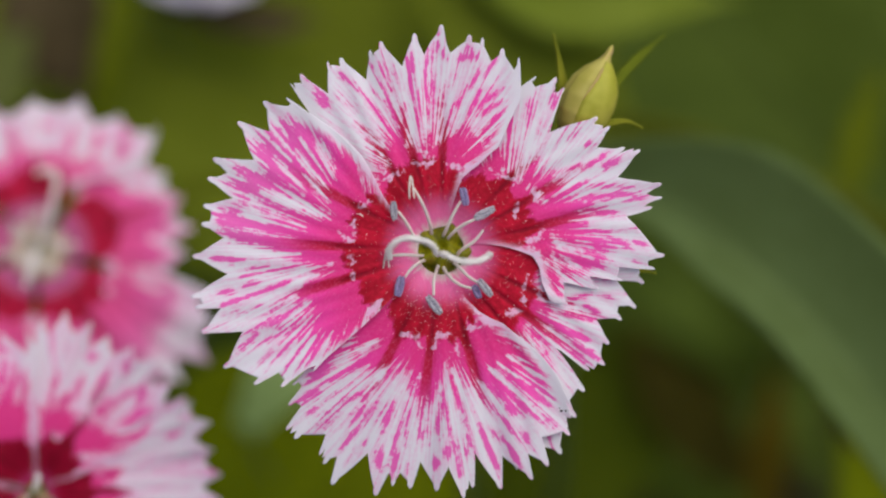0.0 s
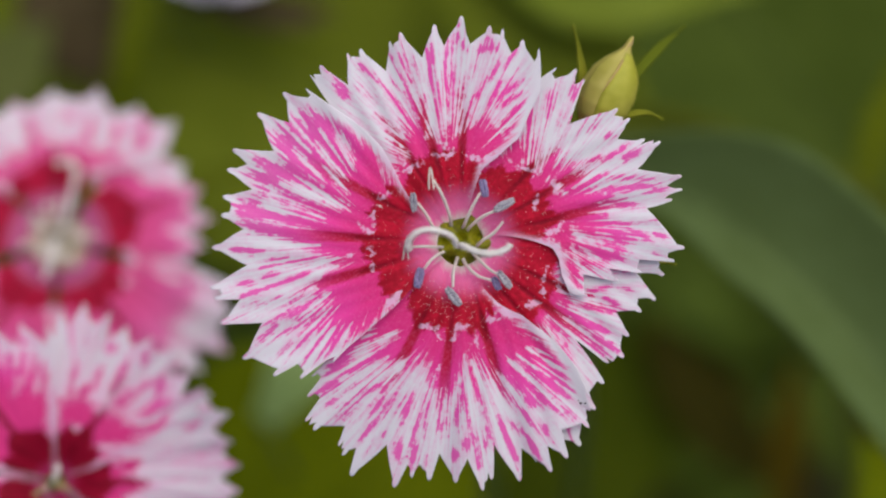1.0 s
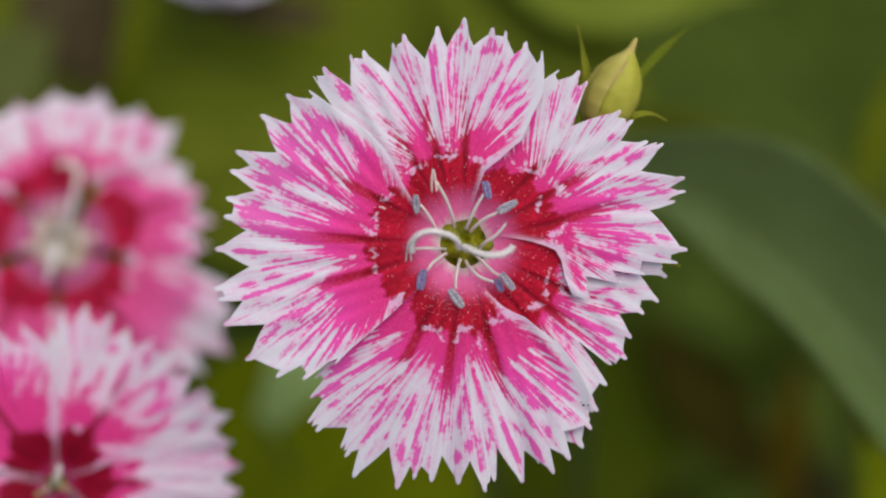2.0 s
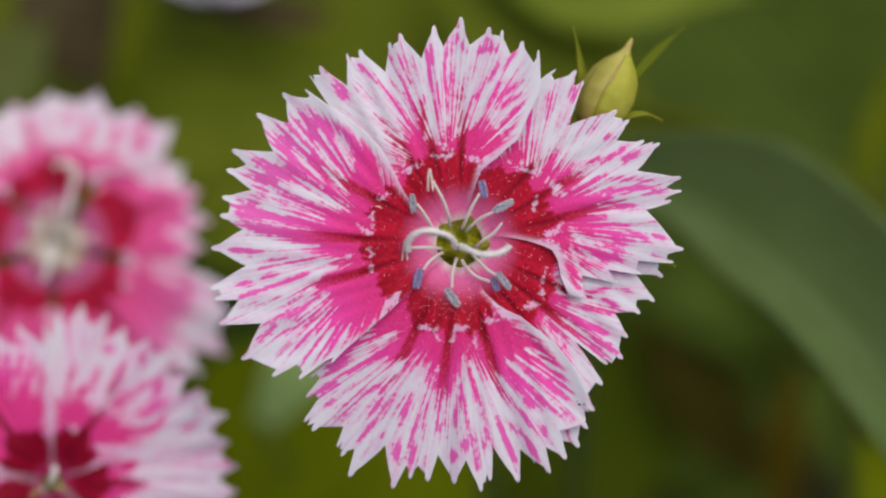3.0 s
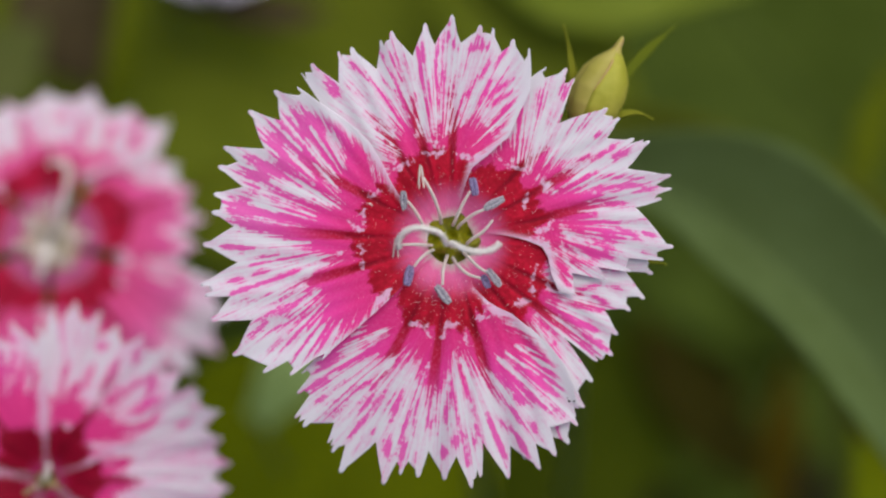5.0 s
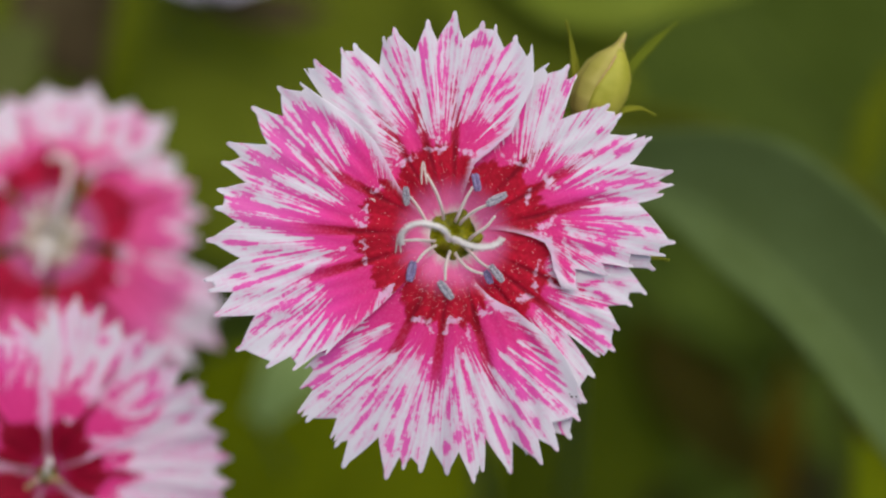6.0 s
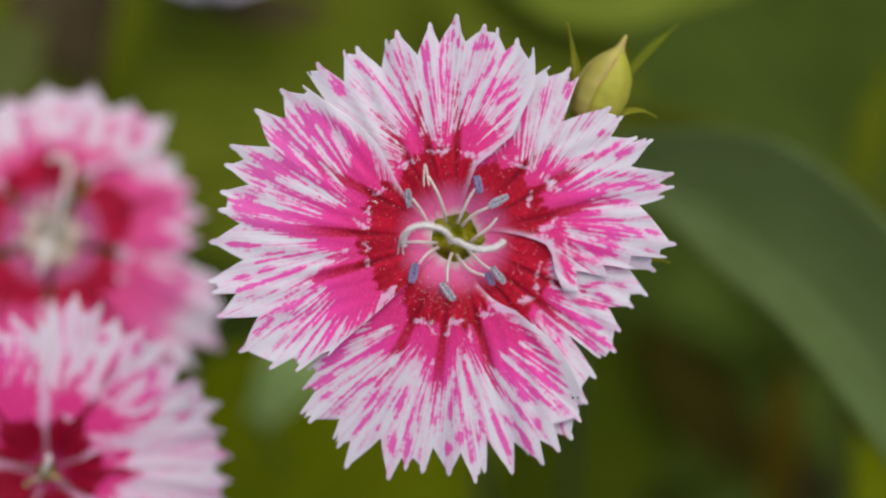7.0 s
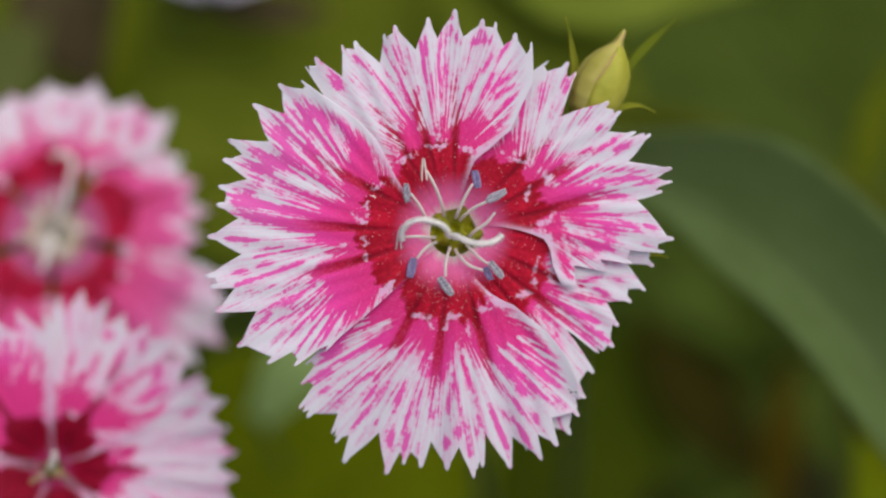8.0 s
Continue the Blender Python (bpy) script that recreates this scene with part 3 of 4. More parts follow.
    add_petal(
        flower,
        [(77.0, 2.4), (73.8, 6.1), (66.4, 7.5), (60.7, 9.6), (61.7, 11.8), (62.0, 13.9)],
        [(67.6, 16.9, 15.8, 0.4), (72.6, 17.2, 15.9, 0.6), (78.7, 17.6, 17.1, 0.16), (82.1, 17.7, 16.1, 0.73), (89.6, 18.4, 16.0, 0.76),
         (96.6, 17.8, 15.3, 0.57), (105.7, 17.7, 17.0, 0.73), (108.9, 17.3, 15.2, 0.47), (117.0, 17.7, 17.5, 0.87), (120.4, 17.9, 15.7, 0.49),
         (128.2, 18.3, 18.1, 0.73), (131.7, 18.3, 0, 0)],
        [(133.4, 15.4), (137.0, 11.4), (144.0, 7.5), (152.0, 2.6)],
        [(60, 9.2), (63, 9.6), (67, 10.6), (72, 10.0), (78, 10.6), (83, 10.6), (88, 10.8), (92, 9.8), (96, 9.2), (101, 8.9), (104, 9.2), (106, 10.6), (110, 11.0), (114, 11.2), (117, 10.2), (121, 10.0), (126, 9.2), (130, 8.3), (136, 7.6)],
        [89, 106, 121], rows=84, layer=0.35, seed=5, step=0.13,
        dark=[(-2.99, 8.96, -2.8, 12.72, 0.32), (-2.76, 12.63, -3.72, 15.11, 0.28), (-4.18, 12.72, -4.96, 15.25, 0.14), (-3.49, 10.2, -4.55, 12.26, 0.23), (-4.5, 12.03, -5.65, 13.18, 0.11), (-4.73, 8.77, -6.94, 10.43, 0.21), (-4.27, 10.2, -6.2, 12.72, 0.14), (-6.2, 12.72, -8.18, 14.47, 0.14), (-10.15, 12.82, -9.0, 11.71, 0.37), (-2.11, 16.03, -2.34, 14.47, 0.37), (-2.34, 14.56, -2.66, 12.03, 0.18), (-1.42, 11.12, -1.24, 14.56, 0.11), (-0.87, 10.66, -0.64, 15.85, 0.18), (-1.06, 15.16, -0.28, 16.95, 0.18), (-0.28, 16.86, 0.41, 15.66, 0.14), (-0.14, 10.66, 1.33, 15.39, 0.25), (1.42, 15.2, 2.16, 16.49, 0.41), (0.6, 10.79, 1.98, 12.72, 0.18), (1.93, 12.63, 3.72, 15.11, 0.21), (3.54, 14.33, 4.46, 15.48, 0.28)]
        + [(2.16, 11.25, 3.9, 13.28, 0.23), (2.39, 11.16, 5.14, 13.18, 0.23), (2.99, 10.98, 5.1, 12.13, 0.23), (2.99, 8.96, 5.19, 11.35, 0.32), (3.72, 8.5, 5.28, 10.43, 0.23), (-6.8, 11.35, -9.32, 13.41, 0.11), (-1.79, 9.74, -1.61, 13.18, 0.09), (3.08, 15.48, 2.53, 16.17, 0.28)],
        pale=[(2.39, 10.29, 3.63, 8.59, 0.14), (-1.38, 8.13, -0.73, 7.49, 0.14), (-5.19, 7.99, -4.41, 6.94, 0.23), (-6.2, 7.76, -4.18, 7.3, 0.18), (0.55, 9.51, 2.16, 11.71, 0.18), (-0.6, 8.59, -0.14, 9.42, 0.14), (1.52, 10.43, 3.17, 11.07, 0.18), (-2.43, 9.74, -2.53, 8.59, 0.14)],
        border=[(-2.66, 7.21, -1.61, 6.98, 0.18), (-1.61, 6.98, -0.37, 7.21, 0.21), (0.51, 7.03, 1.7, 6.75, 0.18), (1.61, 6.75, 3.17, 6.84, 0.23), (-4.73, 5.74, -3.08, 6.52, 0.28), (-1.52, 7.76, -0.87, 7.4, 0.14), (-5.19, 7.21, -4.5, 6.29, 0.14)])
    add_petal(
        flower,
        [(11.0, 3.0), (5.3, 4.5), (-1.2, 6.6), (-4.0, 7.5), (-10.0, 8.1), (-18.0, 8.6), (-24.0, 9.5)],
        [(-26.2, 10.1, 10.5, 0.61), (-23.3, 11.2, 10.3, 0.9), (-14.0, 13.2, 12.3, 0.9), (-9.9, 15.0, 14.6, 0.9), (-5.3, 17.5, 16.9, 0.58),
         (-1.6, 18.2, 15.4, 0.89), (11.3, 17.6, 17.4, 0.73), (13.1, 18.6, 17.4, 0.6), (16.5, 18.8, 15.6, 0.54), (26.6, 18.2, 17.8, 0.44),
         (29.0, 17.2, 15.3, 0.48), (36.1, 17.1, 16.7, 0.32), (40.2, 16.8, 13.1, 0.27), (52.7, 16.7, 15.9, 0.3), (56.0, 17.0, 15.4, 0.47),
         (61.2, 16.2, 0, 0)],
        [(64.5, 14.5), (69.0, 11.8), (74.5, 9.3), (80.0, 6.0), (88.0, 2.9)],
        [(-26, 9.0), (-24, 9.4), (-20, 10.8), (-16, 10.8), (-12, 11.0), (-9, 11.6), (-6, 13.0), (-3, 14.2), (0, 14.2), (2, 14.0), (4, 13.2), (7, 12.6), (11, 12.2), (15, 12.6), (18, 12.2), (21, 11.6), (26, 11.2), (29, 11.4), (32, 11.6), (35, 11.4), (40, 10.6), (46, 9.8), (53, 9.8), (60, 10.0), (66, 9)],
        [14, 30, 46], rows=84, layer=-0.38, ruffle=0.14, seed=8, lift=0.12, ring=7.6, step=0.13,
        dark=[(9.05, 6.2, 13.18, 7.3, 0.23), (12.91, 7.07, 14.65, 7.58, 0.55), (10.43, 8.96, 11.44, 9.83, 0.28), (11.81, 8.59, 12.36, 8.77, 0.28), (11.35, 10.34, 13.0, 10.89, 0.14), (9.28, 4.82, 11.9, 5.19, 0.14), (11.35, 4.09, 14.19, 4.55, 0.25), (11.81, 5.37, 16.03, 5.01, 0.16), (14.1, 4.64, 17.13, 4.09, 0.28), (9.97, 3.72, 14.84, 2.76, 0.37), (12.82, 1.61, 15.57, 0.0, 0.21), (11.35, 2.07, 13.64, 1.15, 0.11), (15.71, -0.87, 16.21, -0.87, 0.28), (15.85, 0.64, 16.77, 0.05, 0.16), (7.3, 12.36, 6.98, 10.34, 0.18), (8.41, 12.82, 7.85, 9.42, 0.14), (9.32, 12.72, 9.19, 11.71, 0.18), (5.93, 10.98, 5.56, 8.5, 0.14), (10.89, 0.32, 14.1, -0.83, 0.41)],
        pale=[(9.19, 1.1, 10.7, -1.42, 0.28), (9.78, 0.69, 11.02, -0.46, 0.23), (11.25, 0.51, 12.22, -0.46, 0.41), (9.0, 0.09, 9.6, -1.75, 0.09), (5.83, 7.76, 6.48, 5.83, 0.18), (7.35, 5.01, 8.5, 3.9, 0.18), (5.14, 6.52, 6.75, 7.21, 0.18), (10.43, -0.6, 11.35, -1.61, 0.11)],
        border=[(6.57, 5.6, 4.46, 6.2, 0.18), (6.52, 5.83, 5.83, 5.28, 0.14), (6.29, 4.09, 6.02, 2.53, 0.18), (6.52, 0.69, 8.36, 1.06, 0.23), (8.36, 1.88, 8.04, 1.01, 0.18), (7.44, 4.92, 7.9, 3.77, 0.14), (4.69, 6.02, 4.0, 6.66, 0.14)])
    add_petal(
        flower,
        [(-76, 4.0), (-75.0, 11.0), (-74.2, 15.0)],
        [(-71.4, 18.6, 16.9, 0.53), (-59.8, 19.0, 17.4, 0.45), (-50.9, 17.2, 15.8, 0.3), (-44.3, 16.1, 12.0, 0.62), (-39.2, 15.3, 15.5, 0.24),
         (-35.2, 16.0, 15.2, 0.34), (-29.9, 15.4, 13.6, 0.42), (-22.2, 15.5, 14.9, 0.45), (-16.6, 16.3, 14.3, 0.40), (-9.2, 16.5, 16.0, 0.5), (-5.0, 16.3, 0, 0)],
        [(0.0, 14.6), (9.0, 9.0), (18.0, 3.1)],
        [(-74, 9.0), (-62, 9.0), (-55, 9.6), (-48, 10.2), (-42, 10.8), (-38, 11.0), (-33, 10.2), (-29, 10.8), (-25, 9.2), (-20, 8.4), (0, 8)],
        [-50, -37, -24], rows=84, layer=-0.65, ruffle=0.1, seed=12, droop=1.15, grow=1.025, ring=8.6, lobe=0.1, step=0.13,
        dark=[(8.82, -5.74, 11.62, -7.58, 0.28), (8.5, -6.57, 10.98, -8.22, 0.23), (10.89, -7.95, 12.63, -8.96, 0.46), (11.16, -6.57, 11.9, -7.58, 0.32), (9.51, -5.1, 13.73, -5.88, 0.28), (10.2, -4.46, 11.44, -3.72, 0.28), (11.35, -3.81, 12.36, -3.54, 0.18), (11.62, -4.27, 12.82, -5.28, 0.23), (12.91, -3.72, 14.19, -4.09, 0.18), (7.58, -7.26, 8.59, -9.42, 0.18), (8.31, -7.4, 9.14, -9.88, 0.18), (12.26, -1.79, 13.73, -2.25, 0.18), (8.59, -14.84, 9.32, -15.3, 0.41), (9.51, -7.26, 11.35, -8.64, 0.14)],
        pale=[(8.59, -6.57, 9.51, -6.11, 0.18), (6.98, -6.11, 7.21, -7.49, 0.11)],
        border=[(6.98, -1.98, 6.66, -3.35, 0.18), (6.66, -3.35, 6.84, -4.5, 0.18), (5.14, -5.19, 6.52, -4.96, 0.28), (7.67, -3.35, 8.36, -4.04, 0.28)])
    lowest_petal = add_petal(
        flower,
        [(-150, 3.0), (-144, 5.0), (-140.8, 9.7), (-139.5, 13.2)],
        [(-138.5, 16.1, 15.6, 0.7), (-135.2, 17.5, 16.8, 0.7), (-131.3, 19.1, 19.1, 0.44), (-128.4, 19.2, 17.5, 0.81), (-121.2, 19.2, 19.3, 0.48),
         (-119.4, 19.7, 18.6, 0.55), (-115.5, 20.9, 17.3, 0.51), (-105.5, 20.5, 18.4, 0.53), (-102.1, 19.4, 18.2, 0.29), (-97.9, 19.4, 17.1, 0.29),
         (-91.5, 19.4, 17.4, 0.47), (-85.1, 20.1, 19.3, 0.51), (-82.9, 19.3, 16.5, 0.3), (-76.3, 19.9, 17.3, 0.33), (-68.7, 19.9, 17.8, 0.31),
         (-64.0, 19.4, 17.1, 0.23), (-55.5, 18.2, 17.4, 0.41), (-52.6, 17.1, 16.6, 0.4), (-50.4, 16.1, 0, 0)],
        [(-47.5, 13.9), (-46.8, 12.2), (-47.0, 10.2), (-50.1, 7.7), (-58.2, 5.8), (-63.2, 4.3)],
        [(-142, 12), (-137.5, 15.0), (-134, 16.4), (-128, 17.0), (-121, 17.0), (-118, 15.6), (-116, 12.6), (-113.5, 11.2), (-110, 10.2), (-106, 10.4), (-103, 11.2), (-100, 12.2), (-96, 12.8), (-93, 12.6), (-91.5, 10.4), (-89, 9.4), (-85, 9.6), (-81, 10.4), (-77.5, 11.6), (-74, 12.2), (-71, 12.0), (-66, 13.2), (-60, 14.4), (-55, 15.0), (-51, 13.8), (-49, 11.6), (-46, 9.5)],
        [-117, -97, -75], rows=84, layer=0.45, seed=21, droop=1.5, bare=(1.2, 0.0), grow=1.016, step=0.13,
        dark=[(-1.52, -12.08, -1.75, -16.12, 0.23), (-2.43, -12.45, -3.77, -15.3, 0.16), (-3.81, -15.2, -4.04, -18.51, 0.28), (-5.1, -16.21, -5.1, -17.82, 0.37), (-4.0, -12.4, -5.19, -14.47, 0.28), (-5.1, -12.45, -6.57, -14.47, 0.18), (-6.57, -14.38, -8.5, -16.21, 0.23), (-6.2, -15.39, -8.04, -17.5, 0.32), (-6.38, -12.45, -7.58, -14.01, 0.41), (-5.1, -10.89, -7.49, -12.08, 0.18), (-7.49, -12.08, -10.24, -14.29, 0.18), (-2.89, -12.54, -2.99, -15.85, 0.14), (0.09, -8.64, 1.98, -14.47, 0.25), (0.0, -11.62, 0.51, -16.44, 0.18), (0.55, -15.76, 0.55, -17.04, 0.41), (0.96, -14.75, 1.61, -18.6, 0.16), (1.15, -17.68, 1.61, -18.6, 0.32), (-0.6, -17.0, -0.6, -17.68, 0.37), (-0.32, -13.37, -0.69, -14.75, 0.16)]
        + [(4.46, -10.79, 9.14, -14.65, 0.28), (6.2, -10.61, 8.68, -11.9, 0.37), (5.74, -12.08, 7.3, -13.28, 0.32), (6.38, -12.17, 9.14, -14.47, 0.32), (3.17, -10.15, 6.57, -13.55, 0.23), (5.28, -12.45, 6.11, -13.37, 0.41), (2.34, -10.79, 4.73, -13.55, 0.18), (4.36, -13.09, 7.3, -16.31, 0.23), (6.52, -14.61, 7.21, -15.99, 0.37), (3.45, -14.29, 5.19, -15.85, 0.28), (3.08, -14.47, 4.55, -17.68, 0.21), (5.37, -15.89, 6.34, -17.41, 0.32), (6.75, -9.78, 9.05, -10.24, 0.14), (7.21, -11.07, 9.05, -12.08, 0.14), (1.93, -14.38, 2.07, -16.9, 0.11)],
        pale=[(2.71, -11.25, 5.6, -16.67, 0.28), (3.63, -10.7, 7.3, -15.85, 0.21), (4.69, -10.24, 9.05, -13.64, 0.16), (1.98, -12.08, 3.08, -16.21, 0.32)]
        + [(-5.56, -7.4, -7.12, -8.22, 0.14), (-7.03, -7.35, -8.04, -7.76, 0.23), (-7.4, -8.36, -8.77, -8.96, 0.28), (-6.2, -9.37, -9.78, -11.71, 0.28), (-4.82, -9.78, -7.49, -11.35, 0.32), (-7.49, -11.25, -10.43, -12.86, 0.23), (-6.8, -12.4, -9.78, -13.73, 0.23), (-4.96, -11.53, -7.58, -14.75, 0.41), (-7.85, -13.37, -9.32, -14.93, 0.18), (-8.13, -14.29, -9.14, -16.31, 0.18), (-7.49, -9.1, -9.32, -10.24, 0.14), (-8.87, -10.7, -11.16, -11.25, 0.18), (-8.41, -12.08, -10.93, -13.23, 0.14), (4.69, -9.42, 6.06, -10.24, 0.11), (5.6, -8.77, 6.75, -8.96, 0.11), (4.0, -9.78, 5.14, -10.24, 0.14), (6.98, -9.78, 8.36, -10.47, 0.14), (5.83, -9.78, 7.21, -10.7, 0.14), (-4.73, -9.78, -5.19, -10.7, 0.18)],
        border=[(-3.72, -6.75, -1.88, -6.89, 0.21), (-1.88, -6.89, -1.61, -8.04, 0.14), (-0.69, -6.84, 0.87, -6.8, 0.23), (-0.37, -6.8, -0.73, -8.04, 0.16), (1.15, -7.26, 1.33, -8.41, 0.11), (1.93, -6.38, 3.17, -6.02, 0.23), (3.08, -5.42, 4.46, -6.11, 0.37), (-1.75, -9.78, -2.34, -11.62, 0.09)])
    # specks that have fallen on the petals
    for petal, x, y, size, material in ((lowest_petal, 9.74, -13.12, 0.10, SOOT), (lowest_petal, 10.1, -13.14, 0.07, SOOT), (lowest_petal, 9.55, -12.95, 0.05, SOOT),
                                        (broad_petal, -6.55, 2.98, 0.08, POLLEN), (broad_petal, -6.38, 2.84, 0.06, POLLEN), (broad_petal, -6.75, 3.07, 0.05, POLLEN)):
        here = min((v.co for v in petal.data.vertices if v.co.z > -0.01), key=lambda c: (c.x - x * MM) ** 2 + (c.y - y * MM) ** 2 - 0.01 * MM * c.z) / MM
        verts, faces = tube([here - Vector((size, 0, 0)), here + Vector((0, 0, size * 0.6)), here + Vector((size, 0.3 * size, 0))], [size * 0.5, size, size * 0.4], 6, 3)
        part("speck", mesh_of("speck", verts, faces, material), flower, "tiny dark speck" if material is SOOT else "clump of pale pollen")
    # pistil and stamens
    part("ovary", ovary_mesh(sunk=2.25), flower, "glossy green ovary in the throat")
    add_style(flower, [(-0.3, -0.4, 0.6), (-0.7, 0.4, 1.6), (-1.6, 0.85, 2.3), (-2.8, 1.0, 2.6), (-3.8, 0.6, 2.5), (-4.2, -0.1, 2.1), (-4.15, -0.7, 1.8)], 0.15, 1)
    add_style(flower, [(-0.1, -0.3, 0.6), (0.3, -0.35, 1.6), (1.0, -0.7, 2.3), (2.0, -0.95, 2.6), (3.0, -0.85, 2.6), (3.7, -0.5, 2.4), (3.95, -0.15, 2.2)], 0.165, 2)
    add_stamen(flower, [(-0.75, 1.2, -1.5), (-0.9, 2.2, 0.4), (-1.4, 3.6, 1.5), (-2.15, 5.0, 2.0)], (-2.38, 5.1, 2.1, 2, 1.9, 0.52, ANTHER_CREAM, 0.8), seed=1)
    add_stamen(flower, [(-1.9, 0.7, -1.5), (-2.2, 1.2, 0.2), (-2.8, 2.3, 1.0), (-3.45, 3.2, 1.4)], (-3.78, 3.25, 1.5, 4, 1.55, 0.62, ANTHER_GREY), seed=2)
    add_stamen(flower, [(0.1, 1.0, -1.5), (0.4, 1.7, 0.2), (0.95, 2.9, 1.0), (1.6, 4.0, 1.3)], (1.88, 4.35, 1.4, 12, 1.5, 0.75, ANTHER_BLUE), seed=3)
    add_stamen(flower, [(0.4, 0.8, -1.5), (0.9, 1.4, 0.2), (1.8, 2.1, 1.0), (2.9, 2.6, 1.3)], (3.5, 3.0, 1.4, -62, 1.9, 0.72, ANTHER_GREY), seed=4)
    add_stamen(flower, [(1.2, -0.4, -1.5), (1.7, 0.1, 0.2), (2.7, 0.8, 0.9), (3.4, 1.65, 1.2)], seed=5)
    add_stamen(flower, [(-1.4, -0.4, -1.5), (-2.0, -0.35, 0.2), (-3.0, -0.3, 1.0), (-4.05, -0.35, 1.2)], (-4.4, -0.5, 1.3, -4, 1.75, 0.5, ANTHER_CREAM, 0.9), seed=6)
    add_stamen(flower, [(-1.3, -0.7, -1.5), (-1.7, -0.9, 0.1), (-2.4, -1.4, 0.8), (-2.95, -2.1, 1.0)], (-3.4, -2.85, 1.05, -12, 1.7, 0.8, ANTHER_BLUE), seed=7)
    add_stamen(flower, [(-0.2, -1.1, -1.5), (-0.4, -1.6, 0.1), (-0.62, -2.5, 0.9), (-0.65, -3.6, 1.0)], (-0.62, -4.35, 1.05, 38, 1.85, 0.75, ANTHER_GREY), seed=8)
    add_stamen(flower, [(0.1, -1.2, -1.5), (0.5, -1.9, 0.0), (1.4, -2.7, 0.6), (2.6, -3.1, 0.7)], (2.85, -3.3, 0.7, 25, 1.2, 0.65, ANTHER_BLUE), seed=9)
    add_stamen(flower, [(1.1, -1.0, -1.5), (1.5, -1.4, 0.2), (2.2, -2.1, 1.0), (2.95, -2.6, 1.2)], (3.5, -3.0, 1.25, 38, 1.75, 0.65, ANTHER_GREY), seed=10)
    # pollen grains shed on the crimson eye
    rng = random.Random(4)
    verts, faces = [], []
    for _ in range(1150):
        t = rng.uniform(0, math.tau) if rng.random() < 0.68 else rng.gauss(-1.7, 0.35)
        r = min(abs(rng.gauss(5.0, 1.5)) + 0.6, 10.5)
        if r < 2.6:
            continue
        s, k = 0.012 + 0.030 * rng.random() ** 3, len(verts)
        turn = (math.degrees(t) + 140) % 360 - 140
        layer = 0.45 if turn < -58 else -0.65 if turn < 2 else -0.38 if turn < 66 else 0.35 if turn < 134 else 0.9
        c = Vector((r * math.cos(t), r * math.sin(t), -1.75 * (1 - smooth(0.5, 6.0, r)) ** 1.3 + layer * (0.35 + 0.65 * smooth(2, 7, r)) + 0.05))
        verts += [c + Vector(o) * s for o in ((1, 0, 0), (-1, 0, 0), (0, 1, 0), (0, -1, 0), (0, 0, 1), (0, 0, -1.2))]
        faces += [(k, k + 2, k + 4), (k + 2, k + 1, k + 4), (k + 1, k + 3, k + 4), (k + 3, k, k + 4),
                  (k + 2, k, k + 5), (k + 1, k + 2, k + 5), (k + 3, k + 1, k + 5), (k, k + 3, k + 5)]
    tagged(part("pollen", mesh_of("pollen", verts, faces, POLLEN), flower), kind="stuff")
    add_stalk(flower, *MAIN, 1.0)
    flower.matrix_basis = head_pose(MAIN)
    return flower


def ovary_mesh(material=None, size=1.0, sunk=2.7):
    """A lobed green dome deep in the throat, with hollows round its crown."""
    verts, faces = [], []
    sides, rings = 64, 24
    hollows = ((1.5, 0.45, 0.55), (-1.05, -1.35, 0.5), (0.75, -1.45, 0.55), (-1.35, 0.2, 0.45), (0.1, 0.35, 0.4))
    for i in range(rings + 1):
        e = i / rings * 1.5
        for k in range(sides):
            t = math.tau * k / sides
            r = 2.5 * math.cos(e) * (1 + 0.07 * math.cos(5 * t + 0.4) + 0.04 * math.cos(11 * t))
            x, y = r * math.cos(t), r * math.sin(t)
            z = 1.7 * math.sin(e) + 0.2 * math.cos(5 * t) * math.cos(e)
            z -= sum(1.0 * math.exp(-((x - hx) ** 2 + (y - hy) ** 2) / hr ** 2) for hx, hy, hr in hollows) * smooth(0.0, 0.5, e)
            verts.append((x * size, y * size, z * min(1.0, size + 0.3) - sunk))
    for i in range(rings):
        for k in range(sides):
            faces.append((i * sides + k, i * sides + (k + 1) % sides, (i + 1) * sides + (k + 1) % sides, (i + 1) * sides + k))
    faces.append(tuple(rings * sides + k for k in range(sides)))
    return mesh_of("ovary", verts, faces, material or OVARY)


def head_pose(place, dx=0.0, dy=0.0, dz=0.0, roll=0.0, rx=0.0, ry=0.0, rz=0.0):
    """The pose of a flower head at a place on the face's axes, shifted by mm and rolled."""
    x, y, z = place
    return FACE @ pose((x + dx) * MM, (y + dy) * MM, (z + dz) * MM, rx, ry, rz + roll)


MAIN = (0.87, 0.64, 0.0)
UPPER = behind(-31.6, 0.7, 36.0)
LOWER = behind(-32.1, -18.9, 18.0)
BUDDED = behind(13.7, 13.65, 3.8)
UPPER_TURN = (-14, 8, 0)
LOWER_TURN = (-6, 6, 0)
main_flower = build_main_flower()


